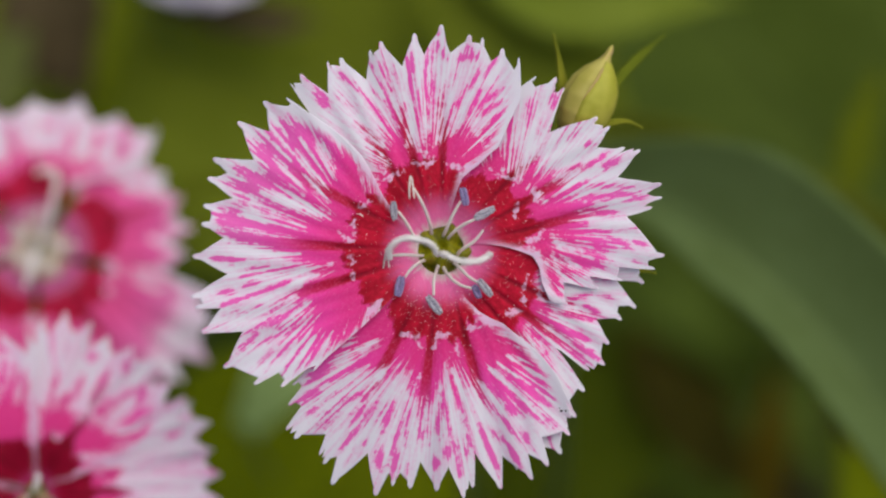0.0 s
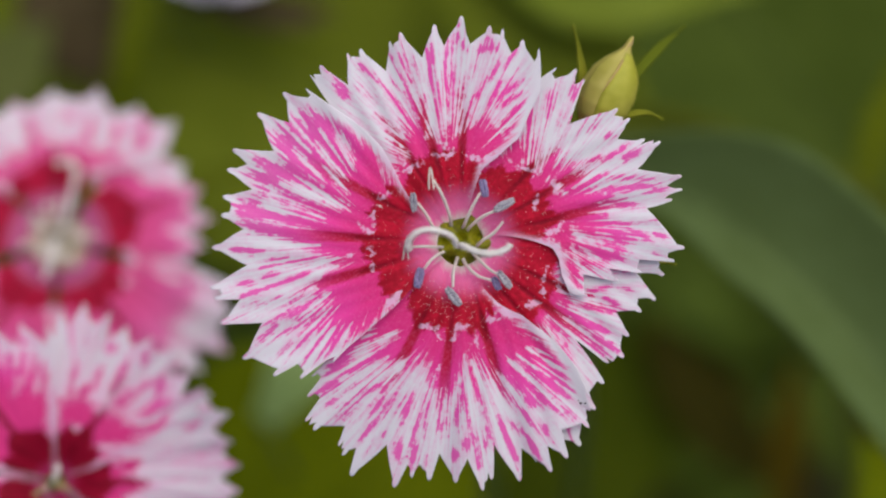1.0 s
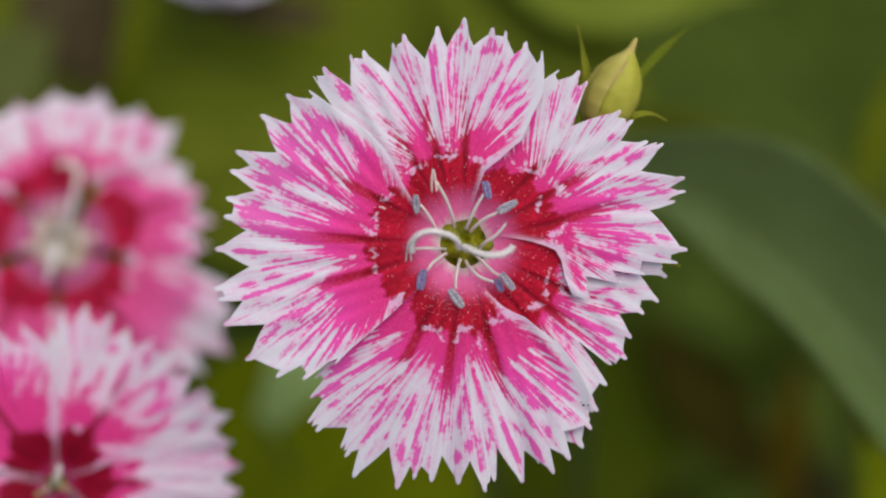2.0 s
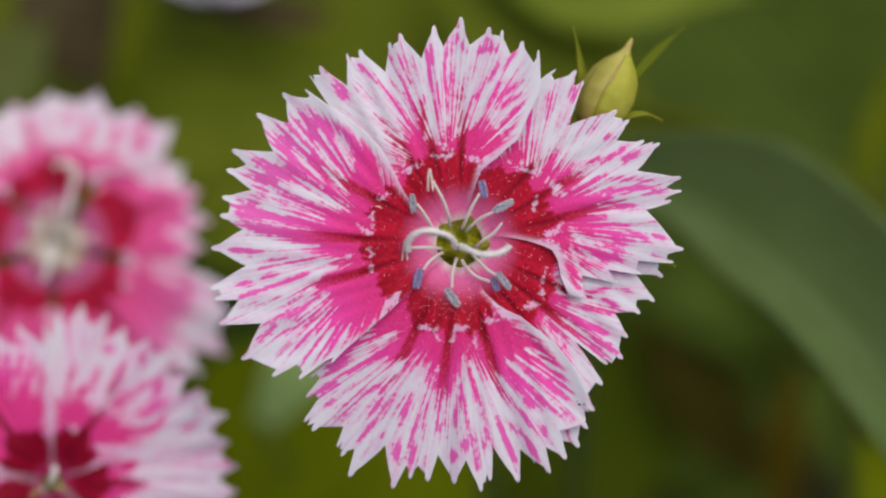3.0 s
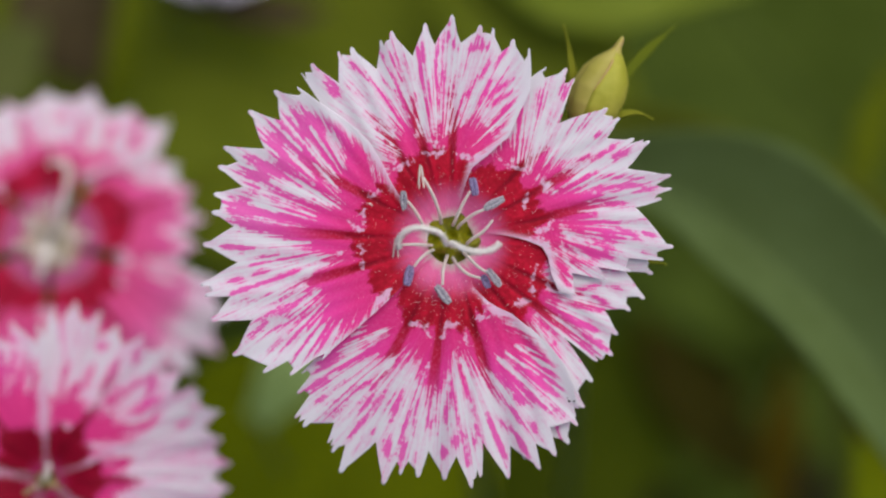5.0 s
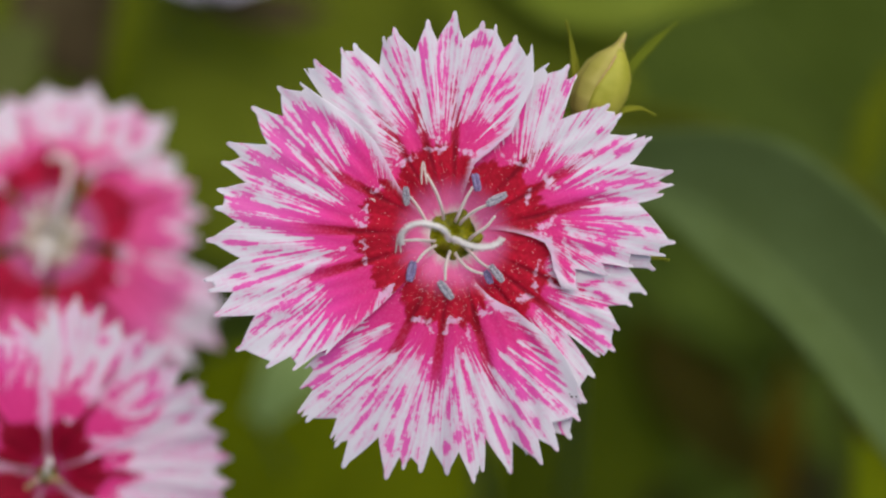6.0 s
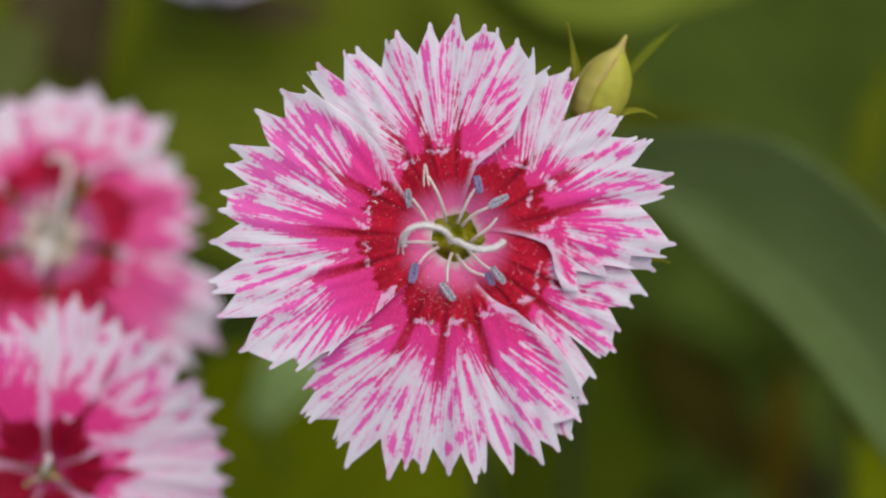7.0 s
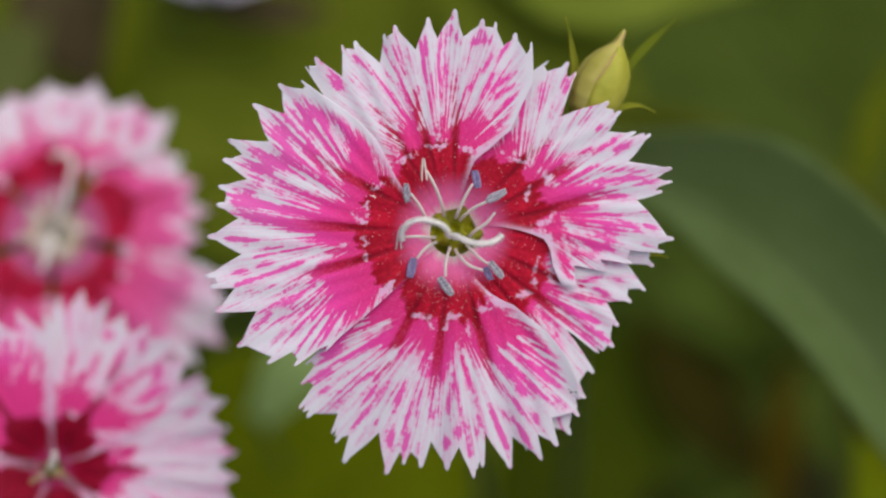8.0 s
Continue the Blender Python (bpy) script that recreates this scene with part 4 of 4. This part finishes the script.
# ---- the two flowers behind it ----
def build_side_flower(label, place, turn, petals, stamens, styles, seed, spread, material, ring, claw, heart=None, tips=ANTHER_CREAM, lobe=0.3):
    """petals: (middle, half width, length, number of teeth, reach of the dye by turn, bow of the outline, layer, droop, dyed streaks, undyed streaks)."""
    rng = random.Random(seed)
    flower = tagged(new("dianthus_flower"), label, "flower", "dianthus flowers")
    for middle, half, length, count, core, bow, layer, droop, dark, pale, *margin in petals:
        teeth = []
        for i in range(count):
            a = middle - half + 2 * half * (i + 0.5) / count + rng.uniform(-1.2, 1.2)
            s = (a - middle) / half
            tip = length * (1 - bow * s * s) * rng.uniform(0.96, 1.03)
            teeth.append((a, tip, tip * rng.uniform(0.86, 0.92), rng.uniform(0.35, 0.65)))
        start = [(middle - half * k, r) for k, r in ((0.85, 1.0), (claw + 0.15, 3.2), (claw + 0.08, 5.2), (0.5 * claw + 0.52, 7.5), (0.98, 9.2), (1.0, 12.5))]
        start = margin[0] if margin else start
        end = [(middle + half * k, r) for k, r in ((1.0, 12.5), (0.98, 9.2), (0.5 * claw + 0.52, 7.5), (claw + 0.08, 5.2), (claw + 0.15, 3.2), (0.85, 1.0))]
        add_petal(flower, start, teeth, end, core, [middle],
                  material=material, ring=ring, lobe=lobe, layer=layer, droop=droop, seed=rng.randrange(999), rows=44, ruffle=0.38, inner=0.9, lift=0.1, step=0.22, dark=dark, pale=pale)
    for k in range(stamens):
        t = math.tau * (k + rng.uniform(-0.3, 0.3)) / stamens
        r = rng.uniform(*spread)
        c, s = math.cos(t), math.sin(t)
        add_stamen(flower, [(c * 0.8, s * 0.8, -1.5), (c * 1.2, s * 1.2, 1.0), (c * r * 0.7, s * r * 0.7, 2.0), (c * r, s * r, 2.4)],
                   (c * (r + 0.4), s * (r + 0.4), 2.5, math.degrees(t) - 90, 1.3, 0.6, tips), thick=0.16, seed=k)
    for k, path in enumerate(styles):
        add_style(flower, path, 0.24 if stamens > 5 else 0.13, k)
    part("ovary", ovary_mesh(heart, 0.45 if heart is OVARY else 1.0), flower)
    world_turn = pose(0, 0, 0, *turn).to_3x3()
    rod("calyx", [(0, 0, -2.0), (0, 0, -6), (0, 0, -13), (0, 0, -20)], [2.0, 2.4, 2.6, 1.2], CALYX, flower, "", 12)
    foot = world_turn @ Vector((0, 0, -19)) + Vector(place)
    pts = [world_turn.inverted() @ (p - Vector(place)) for p in to_ground(*foot)]
    rod("stem", pts, [1.0, 1.1, 1.1, 1.2, 1.2], STEM, flower, "", 8, 8)
    flower.matrix_basis = head_pose(place, rx=turn[0], ry=turn[1], rz=turn[2])
    return flower


upper_flower = build_side_flower(
    "open pink dianthus flower with white toothed edges and crimson blotches", UPPER, UPPER_TURN,
    [(93, 51, 16.3, 7, [(28, 9.5), (60, 10.0), (90, 10.2), (130, 10.0)], -0.15, 0.7, 1.0,
      [(6.1, 12.8, 5.2, 9.7, 0.56), (3.1, 13.4, 3.0, 9.7, 0.44), (-3.3, 13.1, -2.6, 9.5, 0.44), (8.6, 12.6, 7.9, 9.5, 0.56), (2.4, 9.1, 7.0, 8.3, 0.78), (-5.3, 8.6, -3.1, 8.0, 0.67), (7.6, 9.8, 8.7, 10.4, 0.78), (0.5, 12.6, 0.9, 13.7, 0.56), (-1.2, 8.7, -1.2, 10.1, 0.56)], [],
      [(70, 1.0), (67, 3.2), (66, 5.2), (62, 7.5), (45, 10.3), (41, 14.0)]),
     (22, 42, 15.8, 7, [(-24, 14.0), (0, 14.6), (20, 13.6), (40, 12.0), (54, 10.5)], 0.12, 0.2, 1.5,
      [(9.6, 4.2, 10.5, 4.9, 0.89), (11.3, -1.3, 13.6, -3.0, 0.89)], [(11.3, 1.4, 14.1, 0.3, 0.44), (8.0, 7.0, 10.8, 7.0, 0.67)]),
     (-54, 44, 20.7, 9, [(-100, 13.0), (-60, 15.5), (-30, 15.5), (-10, 14.0)], 0.1, 0.0, 1.0,
      [(7.4, -3.6, 10.8, -5.8, 1.22), (5.8, -6.3, 8.0, -8.6, 0.89)], [(6.6, -4.4, 8.0, -3.8, 0.5), (9.7, -2.4, 11.9, -4.1, 0.33)]),
     (-124, 38, 16.5, 8, [(-162, 12.0), (-86, 12.0)], 0.13, 0.3, 1.0, [], []),
     (166, 38, 16.5, 8, [(120, 12.0), (210, 13.0)], 0.13, 0.1, 1.0, [], [])],
    13, [[(0.3, 0.3, 0.5), (0.9, 2.0, 2.2), (1.7, 4.5, 3.6), (1.9, 6.5, 4.0), (0.9, 7.2, 4.0), (-0.1, 6.9, 3.7)],
        [(-0.2, 0, 0.5), (-0.2, -1.5, 2.0), (-0.6, -3.5, 2.8), (-1.0, -4.6, 2.6)]], 31, (1.5, 3.0), PETAL_ROSY, 8.3, 0.66, PALE_OVARY, ANTHER_CREAM, 0.2)
lower_flower = build_side_flower(
    "open pink and white dianthus flower with dark crimson eye", LOWER, LOWER_TURN,
    [(56, 36, 16.3, 9, [(18, 8.6), (26, 9.6), (40, 8.8), (52, 8.5), (61, 7.8), (70, 8.3), (80, 8.4), (92, 7.4)], 0.0, 0.35, 0.6,
      [(4.2, 10.7, 3.3, 7.9, 0.3), (6.6, 10.7, 4.9, 7.6, 0.3), (8.4, 9.9, 6.4, 6.8, 0.3), (10.9, 8.2, 8.1, 5.4, 0.3), (1.9, 10.7, 1.4, 8.1, 0.25), (5.3, 6.6, 6.6, 7.7, 0.4), (5.8, 7.6, 8.9, 9.3, 0.3), (7.1, 5.7, 10.4, 7.7, 0.4), (9.3, 7.7, 10.1, 9.9, 0.4), (8.3, 4.1, 10.8, 6.5, 0.4), (5.0, 11.9, 5.1, 12.7, 0.55), (2.2, 7.4, 2.9, 8.9, 0.45), (8.1, 10.7, 8.9, 12.7, 0.35)], [(3.3, 3.1, 8.1, 3.0, 0.25), (6.0, 5.9, 8.1, 6.4, 0.3), (1.2, 5.4, 3.3, 3.9, 0.15)]),
     (0, 35, 17.2, 8, [(-44, 6.5), (-12, 6.8), (-3, 8.6), (8, 6.4), (34, 6.2)], 0.02, 0.1, 0.8,
      [(5.8, 1.0, 7.8, 1.8, 0.55), (4.8, -0.5, 8.4, -0.1, 0.4), (11.7, 4.5, 13.2, 5.5, 0.35)], []),
     (-76, 38, 16, 10, [(-116, 9.0), (-36, 9.0)], 0.13, 0.0, 0.8, [], []),
     (128, 39, 15.5, 9, [(86, 7.6), (94, 10.4), (100, 11.6), (115, 12.0), (130, 12.0), (170, 11.5)], 0.1, 0.7, 0.4,
      [(-2.8, 12.7, -1.9, 13.2, 0.4), (-4.3, 13.2, -3.3, 13.5, 0.4)], [(-2.9, 9.9, -2.0, 11.6, 0.25), (-3.6, 7.7, -2.6, 10.2, 0.25), (-1.5, 8.2, -1.2, 10.2, 0.2)]),
     (-150, 40, 15.5, 10, [(-192, 11.0), (-108, 11.0)], 0.13, 0.2, 0.8, [], [])],
    2, [[(0, 0, 0.5), (0.3, 0.5, 1.6), (0.6, 1.2, 1.9), (0.4, 1.6, 1.8)]], 47, (0.4, 1.0), PETAL_DEEP, 5.5, 0.9, OVARY, ANTHER_TAN)


# ---- the bud ----
def build_bud():
    bud = tagged(new("flower_bud"), "closed yellow-green pointed flower bud with narrow bracts", "flower bud")
    o = BUDDED
    axis = Vector((1.45, 3.35, 0.6)).normalized()
    base = Vector((-1.9, -3.6, -0.8))
    # body: an egg with five soft ridges and a drawn-out tip
    verts, faces = [], []
    sides, rings = 40, 40
    side = axis.cross(Vector((0, 0, 1))).normalized()
    other = axis.cross(side)
    length = 8.1
    for i in range(rings + 1):
        t = i / rings
        r = float(np.interp(t, (0, 0.08, 0.22, 0.40, 0.58, 0.70, 0.78, 0.84, 0.90, 0.96, 1.0), (1.1, 1.8, 2.25, 2.32, 2.0, 1.42, 0.85, 0.45, 0.28, 0.2, 0.04)))
        for k in range(sides):
            a = math.tau * k / sides
            ridge = 1 - 0.12 * (0.5 + 0.5 * math.cos(5 * a + 1.1 + t * 1.2)) ** 8 * smooth(0.02, 0.2, t)
            verts.append(base + axis * length * t + (side * math.cos(a) + other * math.sin(a)) * r * ridge)
    for i in range(rings):
        for k in range(sides):
            faces.append((i * sides + k, i * sides + (k + 1) % sides, (i + 1) * sides + (k + 1) % sides, (i + 1) * sides + k))
    faces.append(tuple(rings * sides + k for k in range(sides)))
    faces.append(tuple(range(sides))[::-1])
    part("calyx", mesh_of("calyx", verts, faces, BUD), bud, "ridged yellow-green calyx")
    # one sepal laps over the others, with a pale dry edge; the tips have dried to tan
    verts, faces, edge = [], [], []
    wide, tall = 14, 20
    for i in range(tall + 1):
        t = 0.02 + 0.80 * i / tall
        r = float(np.interp(t, (0, 0.08, 0.22, 0.40, 0.58, 0.70, 0.78, 0.84, 0.90), (1.1, 1.8, 2.25, 2.32, 2.0, 1.42, 0.85, 0.45, 0.28))) * (1.0 + 0.025 * smooth(0.2, 0.5, t)) + 0.03
        seam = radians(-103 + 16 * smooth(0.3, 0.85, t))
        for k in range(wide + 1):
            a = seam + radians(150) * k / wide
            verts.append(base + axis * length * t + (side * math.cos(a) + other * math.sin(a)) * r)
        edge.append(verts[-wide - 1])
    for i in range(tall):
        for k in range(wide):
            j = i * (wide + 1) + k
            faces.append((j, j + 1, j + wide + 2, j + wide + 1))
    part("sepal", mesh_of("sepal", verts, faces, SEPAL), bud, "smooth overlapping sepal", 0.05)
    rod("sepal_edge", [tuple(p) for p in edge[9::3]], [0.03, 0.07, 0.10, 0.10], TAN, bud, "pale dry sepal edge", 6, 4)
    rod("tip", [tuple(base + axis * length * t + side * x) for t, x in ((0.82, -0.02), (0.88, 0.0), (0.94, 0.05), (0.99, 0.14))], [0.50, 0.33, 0.22, 0.06], TAN, bud, "tan dried tip", 10, 6)
    def bract(points, width, material=BRACT, **kw):
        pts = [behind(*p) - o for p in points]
        part("bract", leaf_mesh("bract", pts, width, material, **kw), bud, "", 0.2)
    bract([(10.9, 10.5, 7), (11.0, 13.5, 5), (10.7, 16.0, 4.5), (10.2, 18.3, 4)], 0.75, base=0.9, tip=0.8)
    bract([(13.9, 12.0, 6), (15.4, 14.4, 6), (17.3, 16.5, 7), (19.3, 18.2, 8)], 0.75, LEAF_OLIVE, base=1.0, tip=0.45)
    bract([(13.4, 10.0, 5), (14.7, 10.95, 4), (16.2, 11.15, 4), (17.5, 10.6, 4)], 0.5, base=0.9, tip=0.7)
    bract([(14.0, 0.5, 6), (16.5, -0.6, 5), (18.5, -1.2, 4)], 1.1)
    pts = [p - o for p in to_ground(*(o + base))]
    rod("stem", pts, [0.9, 1.0, 1.0, 1.1, 1.1], STEM, bud, "", 8, 8)
    bud.matrix_basis = head_pose(o)
    return bud


flower_bud = build_bud()

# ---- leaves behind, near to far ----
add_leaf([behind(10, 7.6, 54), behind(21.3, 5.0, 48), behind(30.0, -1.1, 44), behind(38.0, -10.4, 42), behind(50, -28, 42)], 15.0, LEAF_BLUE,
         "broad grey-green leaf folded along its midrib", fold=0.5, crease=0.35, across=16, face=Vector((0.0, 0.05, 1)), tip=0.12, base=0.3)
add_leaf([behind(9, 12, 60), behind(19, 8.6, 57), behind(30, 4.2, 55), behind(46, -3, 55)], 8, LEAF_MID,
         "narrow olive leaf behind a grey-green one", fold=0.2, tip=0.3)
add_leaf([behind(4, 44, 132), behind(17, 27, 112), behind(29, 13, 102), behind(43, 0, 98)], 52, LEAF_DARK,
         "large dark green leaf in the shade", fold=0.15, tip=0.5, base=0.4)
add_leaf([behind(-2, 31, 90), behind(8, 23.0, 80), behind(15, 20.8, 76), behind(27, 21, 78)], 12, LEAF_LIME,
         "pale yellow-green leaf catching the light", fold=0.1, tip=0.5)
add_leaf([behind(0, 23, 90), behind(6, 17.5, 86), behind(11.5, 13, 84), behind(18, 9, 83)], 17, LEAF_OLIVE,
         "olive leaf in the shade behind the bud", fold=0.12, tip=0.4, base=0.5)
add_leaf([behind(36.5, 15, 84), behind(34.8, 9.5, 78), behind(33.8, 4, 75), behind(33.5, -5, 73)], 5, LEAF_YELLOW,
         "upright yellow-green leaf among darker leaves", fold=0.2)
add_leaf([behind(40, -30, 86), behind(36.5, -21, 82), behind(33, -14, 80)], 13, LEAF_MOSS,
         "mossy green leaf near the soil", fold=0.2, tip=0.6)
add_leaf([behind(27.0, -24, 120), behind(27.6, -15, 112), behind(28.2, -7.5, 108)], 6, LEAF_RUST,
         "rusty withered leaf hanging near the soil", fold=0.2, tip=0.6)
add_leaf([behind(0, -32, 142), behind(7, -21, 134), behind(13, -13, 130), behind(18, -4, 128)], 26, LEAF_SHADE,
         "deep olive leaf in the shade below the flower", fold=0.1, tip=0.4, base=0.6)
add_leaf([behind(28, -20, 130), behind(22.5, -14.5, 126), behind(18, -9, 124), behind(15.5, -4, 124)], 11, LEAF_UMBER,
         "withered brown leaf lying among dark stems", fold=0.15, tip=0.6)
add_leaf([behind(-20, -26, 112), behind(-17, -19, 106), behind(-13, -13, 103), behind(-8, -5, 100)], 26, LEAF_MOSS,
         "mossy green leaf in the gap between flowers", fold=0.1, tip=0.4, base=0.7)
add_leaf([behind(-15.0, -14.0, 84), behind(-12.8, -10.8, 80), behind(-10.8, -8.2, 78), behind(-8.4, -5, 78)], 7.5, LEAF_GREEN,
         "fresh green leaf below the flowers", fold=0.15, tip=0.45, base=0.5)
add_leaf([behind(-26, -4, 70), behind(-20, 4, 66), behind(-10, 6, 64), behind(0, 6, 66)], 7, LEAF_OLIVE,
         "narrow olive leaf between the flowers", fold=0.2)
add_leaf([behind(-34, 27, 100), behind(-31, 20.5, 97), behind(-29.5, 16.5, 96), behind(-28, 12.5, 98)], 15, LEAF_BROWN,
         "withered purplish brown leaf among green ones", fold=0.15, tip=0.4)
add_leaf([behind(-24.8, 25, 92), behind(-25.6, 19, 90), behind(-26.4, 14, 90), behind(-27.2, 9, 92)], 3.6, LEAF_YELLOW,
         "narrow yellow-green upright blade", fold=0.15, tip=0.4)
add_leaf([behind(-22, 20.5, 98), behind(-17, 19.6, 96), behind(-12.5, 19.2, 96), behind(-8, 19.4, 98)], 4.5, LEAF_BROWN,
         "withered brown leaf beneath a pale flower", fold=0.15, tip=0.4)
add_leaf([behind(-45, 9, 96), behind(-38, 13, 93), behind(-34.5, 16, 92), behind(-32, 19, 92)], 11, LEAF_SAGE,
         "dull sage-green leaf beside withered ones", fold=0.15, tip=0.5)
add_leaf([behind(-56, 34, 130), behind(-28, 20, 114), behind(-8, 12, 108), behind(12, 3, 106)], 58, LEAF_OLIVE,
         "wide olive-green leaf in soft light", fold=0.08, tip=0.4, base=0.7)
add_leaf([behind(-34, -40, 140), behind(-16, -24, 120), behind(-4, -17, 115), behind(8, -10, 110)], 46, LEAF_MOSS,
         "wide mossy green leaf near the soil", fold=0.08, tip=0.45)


def build_undergrowth():
    """Low leaves and blades that cover the soil."""
    rng = random.Random(77)
    verts, faces, data = [], [], {"along": [], "side": []}
    for _ in range(900):
        x, y = rng.gauss(0, 190), rng.gauss(140, 190)
        yaw, size = rng.uniform(0, math.tau), rng.uniform(30, 75)
        dirx, diry = math.cos(yaw), math.sin(yaw)
        w = size * rng.uniform(0.10, 0.22)
        rise = size * rng.uniform(0.2, 0.9)
        k = len(verts)
        for i in range(7):
            t = i / 6
            ww = w * math.sin(math.pi * min(0.97, 0.12 + t * 0.85))
            cx, cy, cz = x + dirx * size * t, y + diry * size * t, rise * (t - 0.55 * t * t) * 1.6 + 2
            for s in (-1, 0, 1):
                verts.append((cx - diry * ww * s, cy + dirx * ww * s, cz + abs(s) * ww * 0.25))
                data["along"].append(t * 6)
                data["side"].append(s)
        for i in range(6):
            for s in range(2):
                a = k + i * 3 + s
                faces.append((a, a + 3, a + 4, a + 1))
    tagged(part("undergrowth", mesh_of("undergrowth", verts, faces, LEAF_DARK, data)), "low dark green leaves covering the soil", "undergrowth", "", "stuff")


build_undergrowth()


def build_far_flower():
    """A pale flower beyond the top edge of the leaves."""
    flower = tagged(new("pale_flower"), "pale lilac white flower out among the leaves", "flower")
    for k in range(5):
        a = math.tau * k / 5 + 0.3
        d = Vector((math.cos(a), math.sin(a), 0))
        part("petal", leaf_mesh("petal", [d * 1, d * 4.5 + Vector((0, 0, 1)), d * 9, d * 12 - Vector((0, 0, 1))], 11.5, PALE_PETAL, 0.08, tip=0.3, base=0.3), flower, "", 0.3)
    rod("centre", [(0, 0, -3), (0, 0, 0), (0, 0, 1.5)], [1.0, 1.6, 0.4], ANTHER_CREAM, flower)
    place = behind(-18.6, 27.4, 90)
    pts = [p - place for p in to_ground(*place)]
    rod("stem", pts, [0.9, 1.0, 1.0, 1.1, 1.1], STEM, flower, "", 8, 8)
    flower.matrix_basis = head_pose(place)


build_far_flower()


def motions():
    """The heads sway a little in the air: seconds, mm across, up and towards the eye, degrees of roll."""
    walk(main_flower, [(t, head_pose(MAIN, x, y, z, roll)) for t, x, y, z, roll in (
        (0.0, 0.09, -0.15, -0.1, 0.40), (0.5, 0.08, -0.03, -0.15, 0.35), (1.0, 0.16, -0.07, 0.05, 0.27), (1.5, 0.26, -0.12, 0.2, 0.22),
        (3.0, 0.22, -0.06, 0.1, 0.14), (3.5, 0.0, 0.0, 0.0, 0.0), (4.0, -0.01, -0.08, -0.4, 0.12), (4.5, -0.18, -0.05, -0.35, 0.05),
        (6.0, -0.04, 0.30, -0.65, 0.0), (6.5, -0.01, 0.17, -0.7, -0.05), (7.0, 0.12, 0.15, -1.4, 0.0), (7.5, 0.10, 0.41, -1.4, 0.0),
        (8.0, -0.03, 0.59, -1.6, 0.0))])
    walk(flower_bud, [(t, head_pose(BUDDED, x, y)) for t, x, y in (
        (0.0, -0.11, -0.12), (0.5, -0.09, 0.0), (1.0, -0.01, -0.01), (1.5, 0.18, -0.02), (3.0, 0.08, -0.04), (3.5, 0.0, 0.0), (4.0, -0.17, -0.08),
        (4.5, -0.31, -0.13), (6.0, -0.18, 0.20), (6.5, -0.13, 0.01), (7.0, -0.11, 0.0), (7.5, -0.13, 0.25), (8.0, -0.24, 0.43))])
    walk(upper_flower, [(t, head_pose(UPPER, x, y, 0, 0, *UPPER_TURN)) for t, x, y in (
        (0.0, -0.13, -0.09), (0.5, -0.16, 0.02), (1.0, -0.15, 0.10), (1.5, -0.09, 0.08), (3.0, -0.1, 0.0), (3.5, 0.0, 0.0), (4.0, -0.45, 0.21),
        (4.5, -0.13, -0.13), (6.0, -0.21, 0.40), (6.5, 0.0, 0.29), (7.0, -0.24, 0.32), (7.5, 0.13, 0.42), (8.0, 0.05, 0.68))])
    walk(lower_flower, [(t, head_pose(LOWER, x, y, 0, 0, *LOWER_TURN)) for t, x, y in (
        (0.0, 0.05, -0.14), (0.5, 0.02, 0.09), (1.0, 0.01, -0.03), (1.5, 0.01, 0.0), (3.0, -0.07, 0.0), (3.5, 0.0, 0.0), (4.0, -0.45, 0.27),
        (4.5, -0.22, -0.03), (6.0, -0.22, 0.50), (6.5, 0.08, 0.43), (7.0, -0.30, 0.72), (7.5, 0.08, 0.65), (8.0, 0.22, 1.02))])


motions()
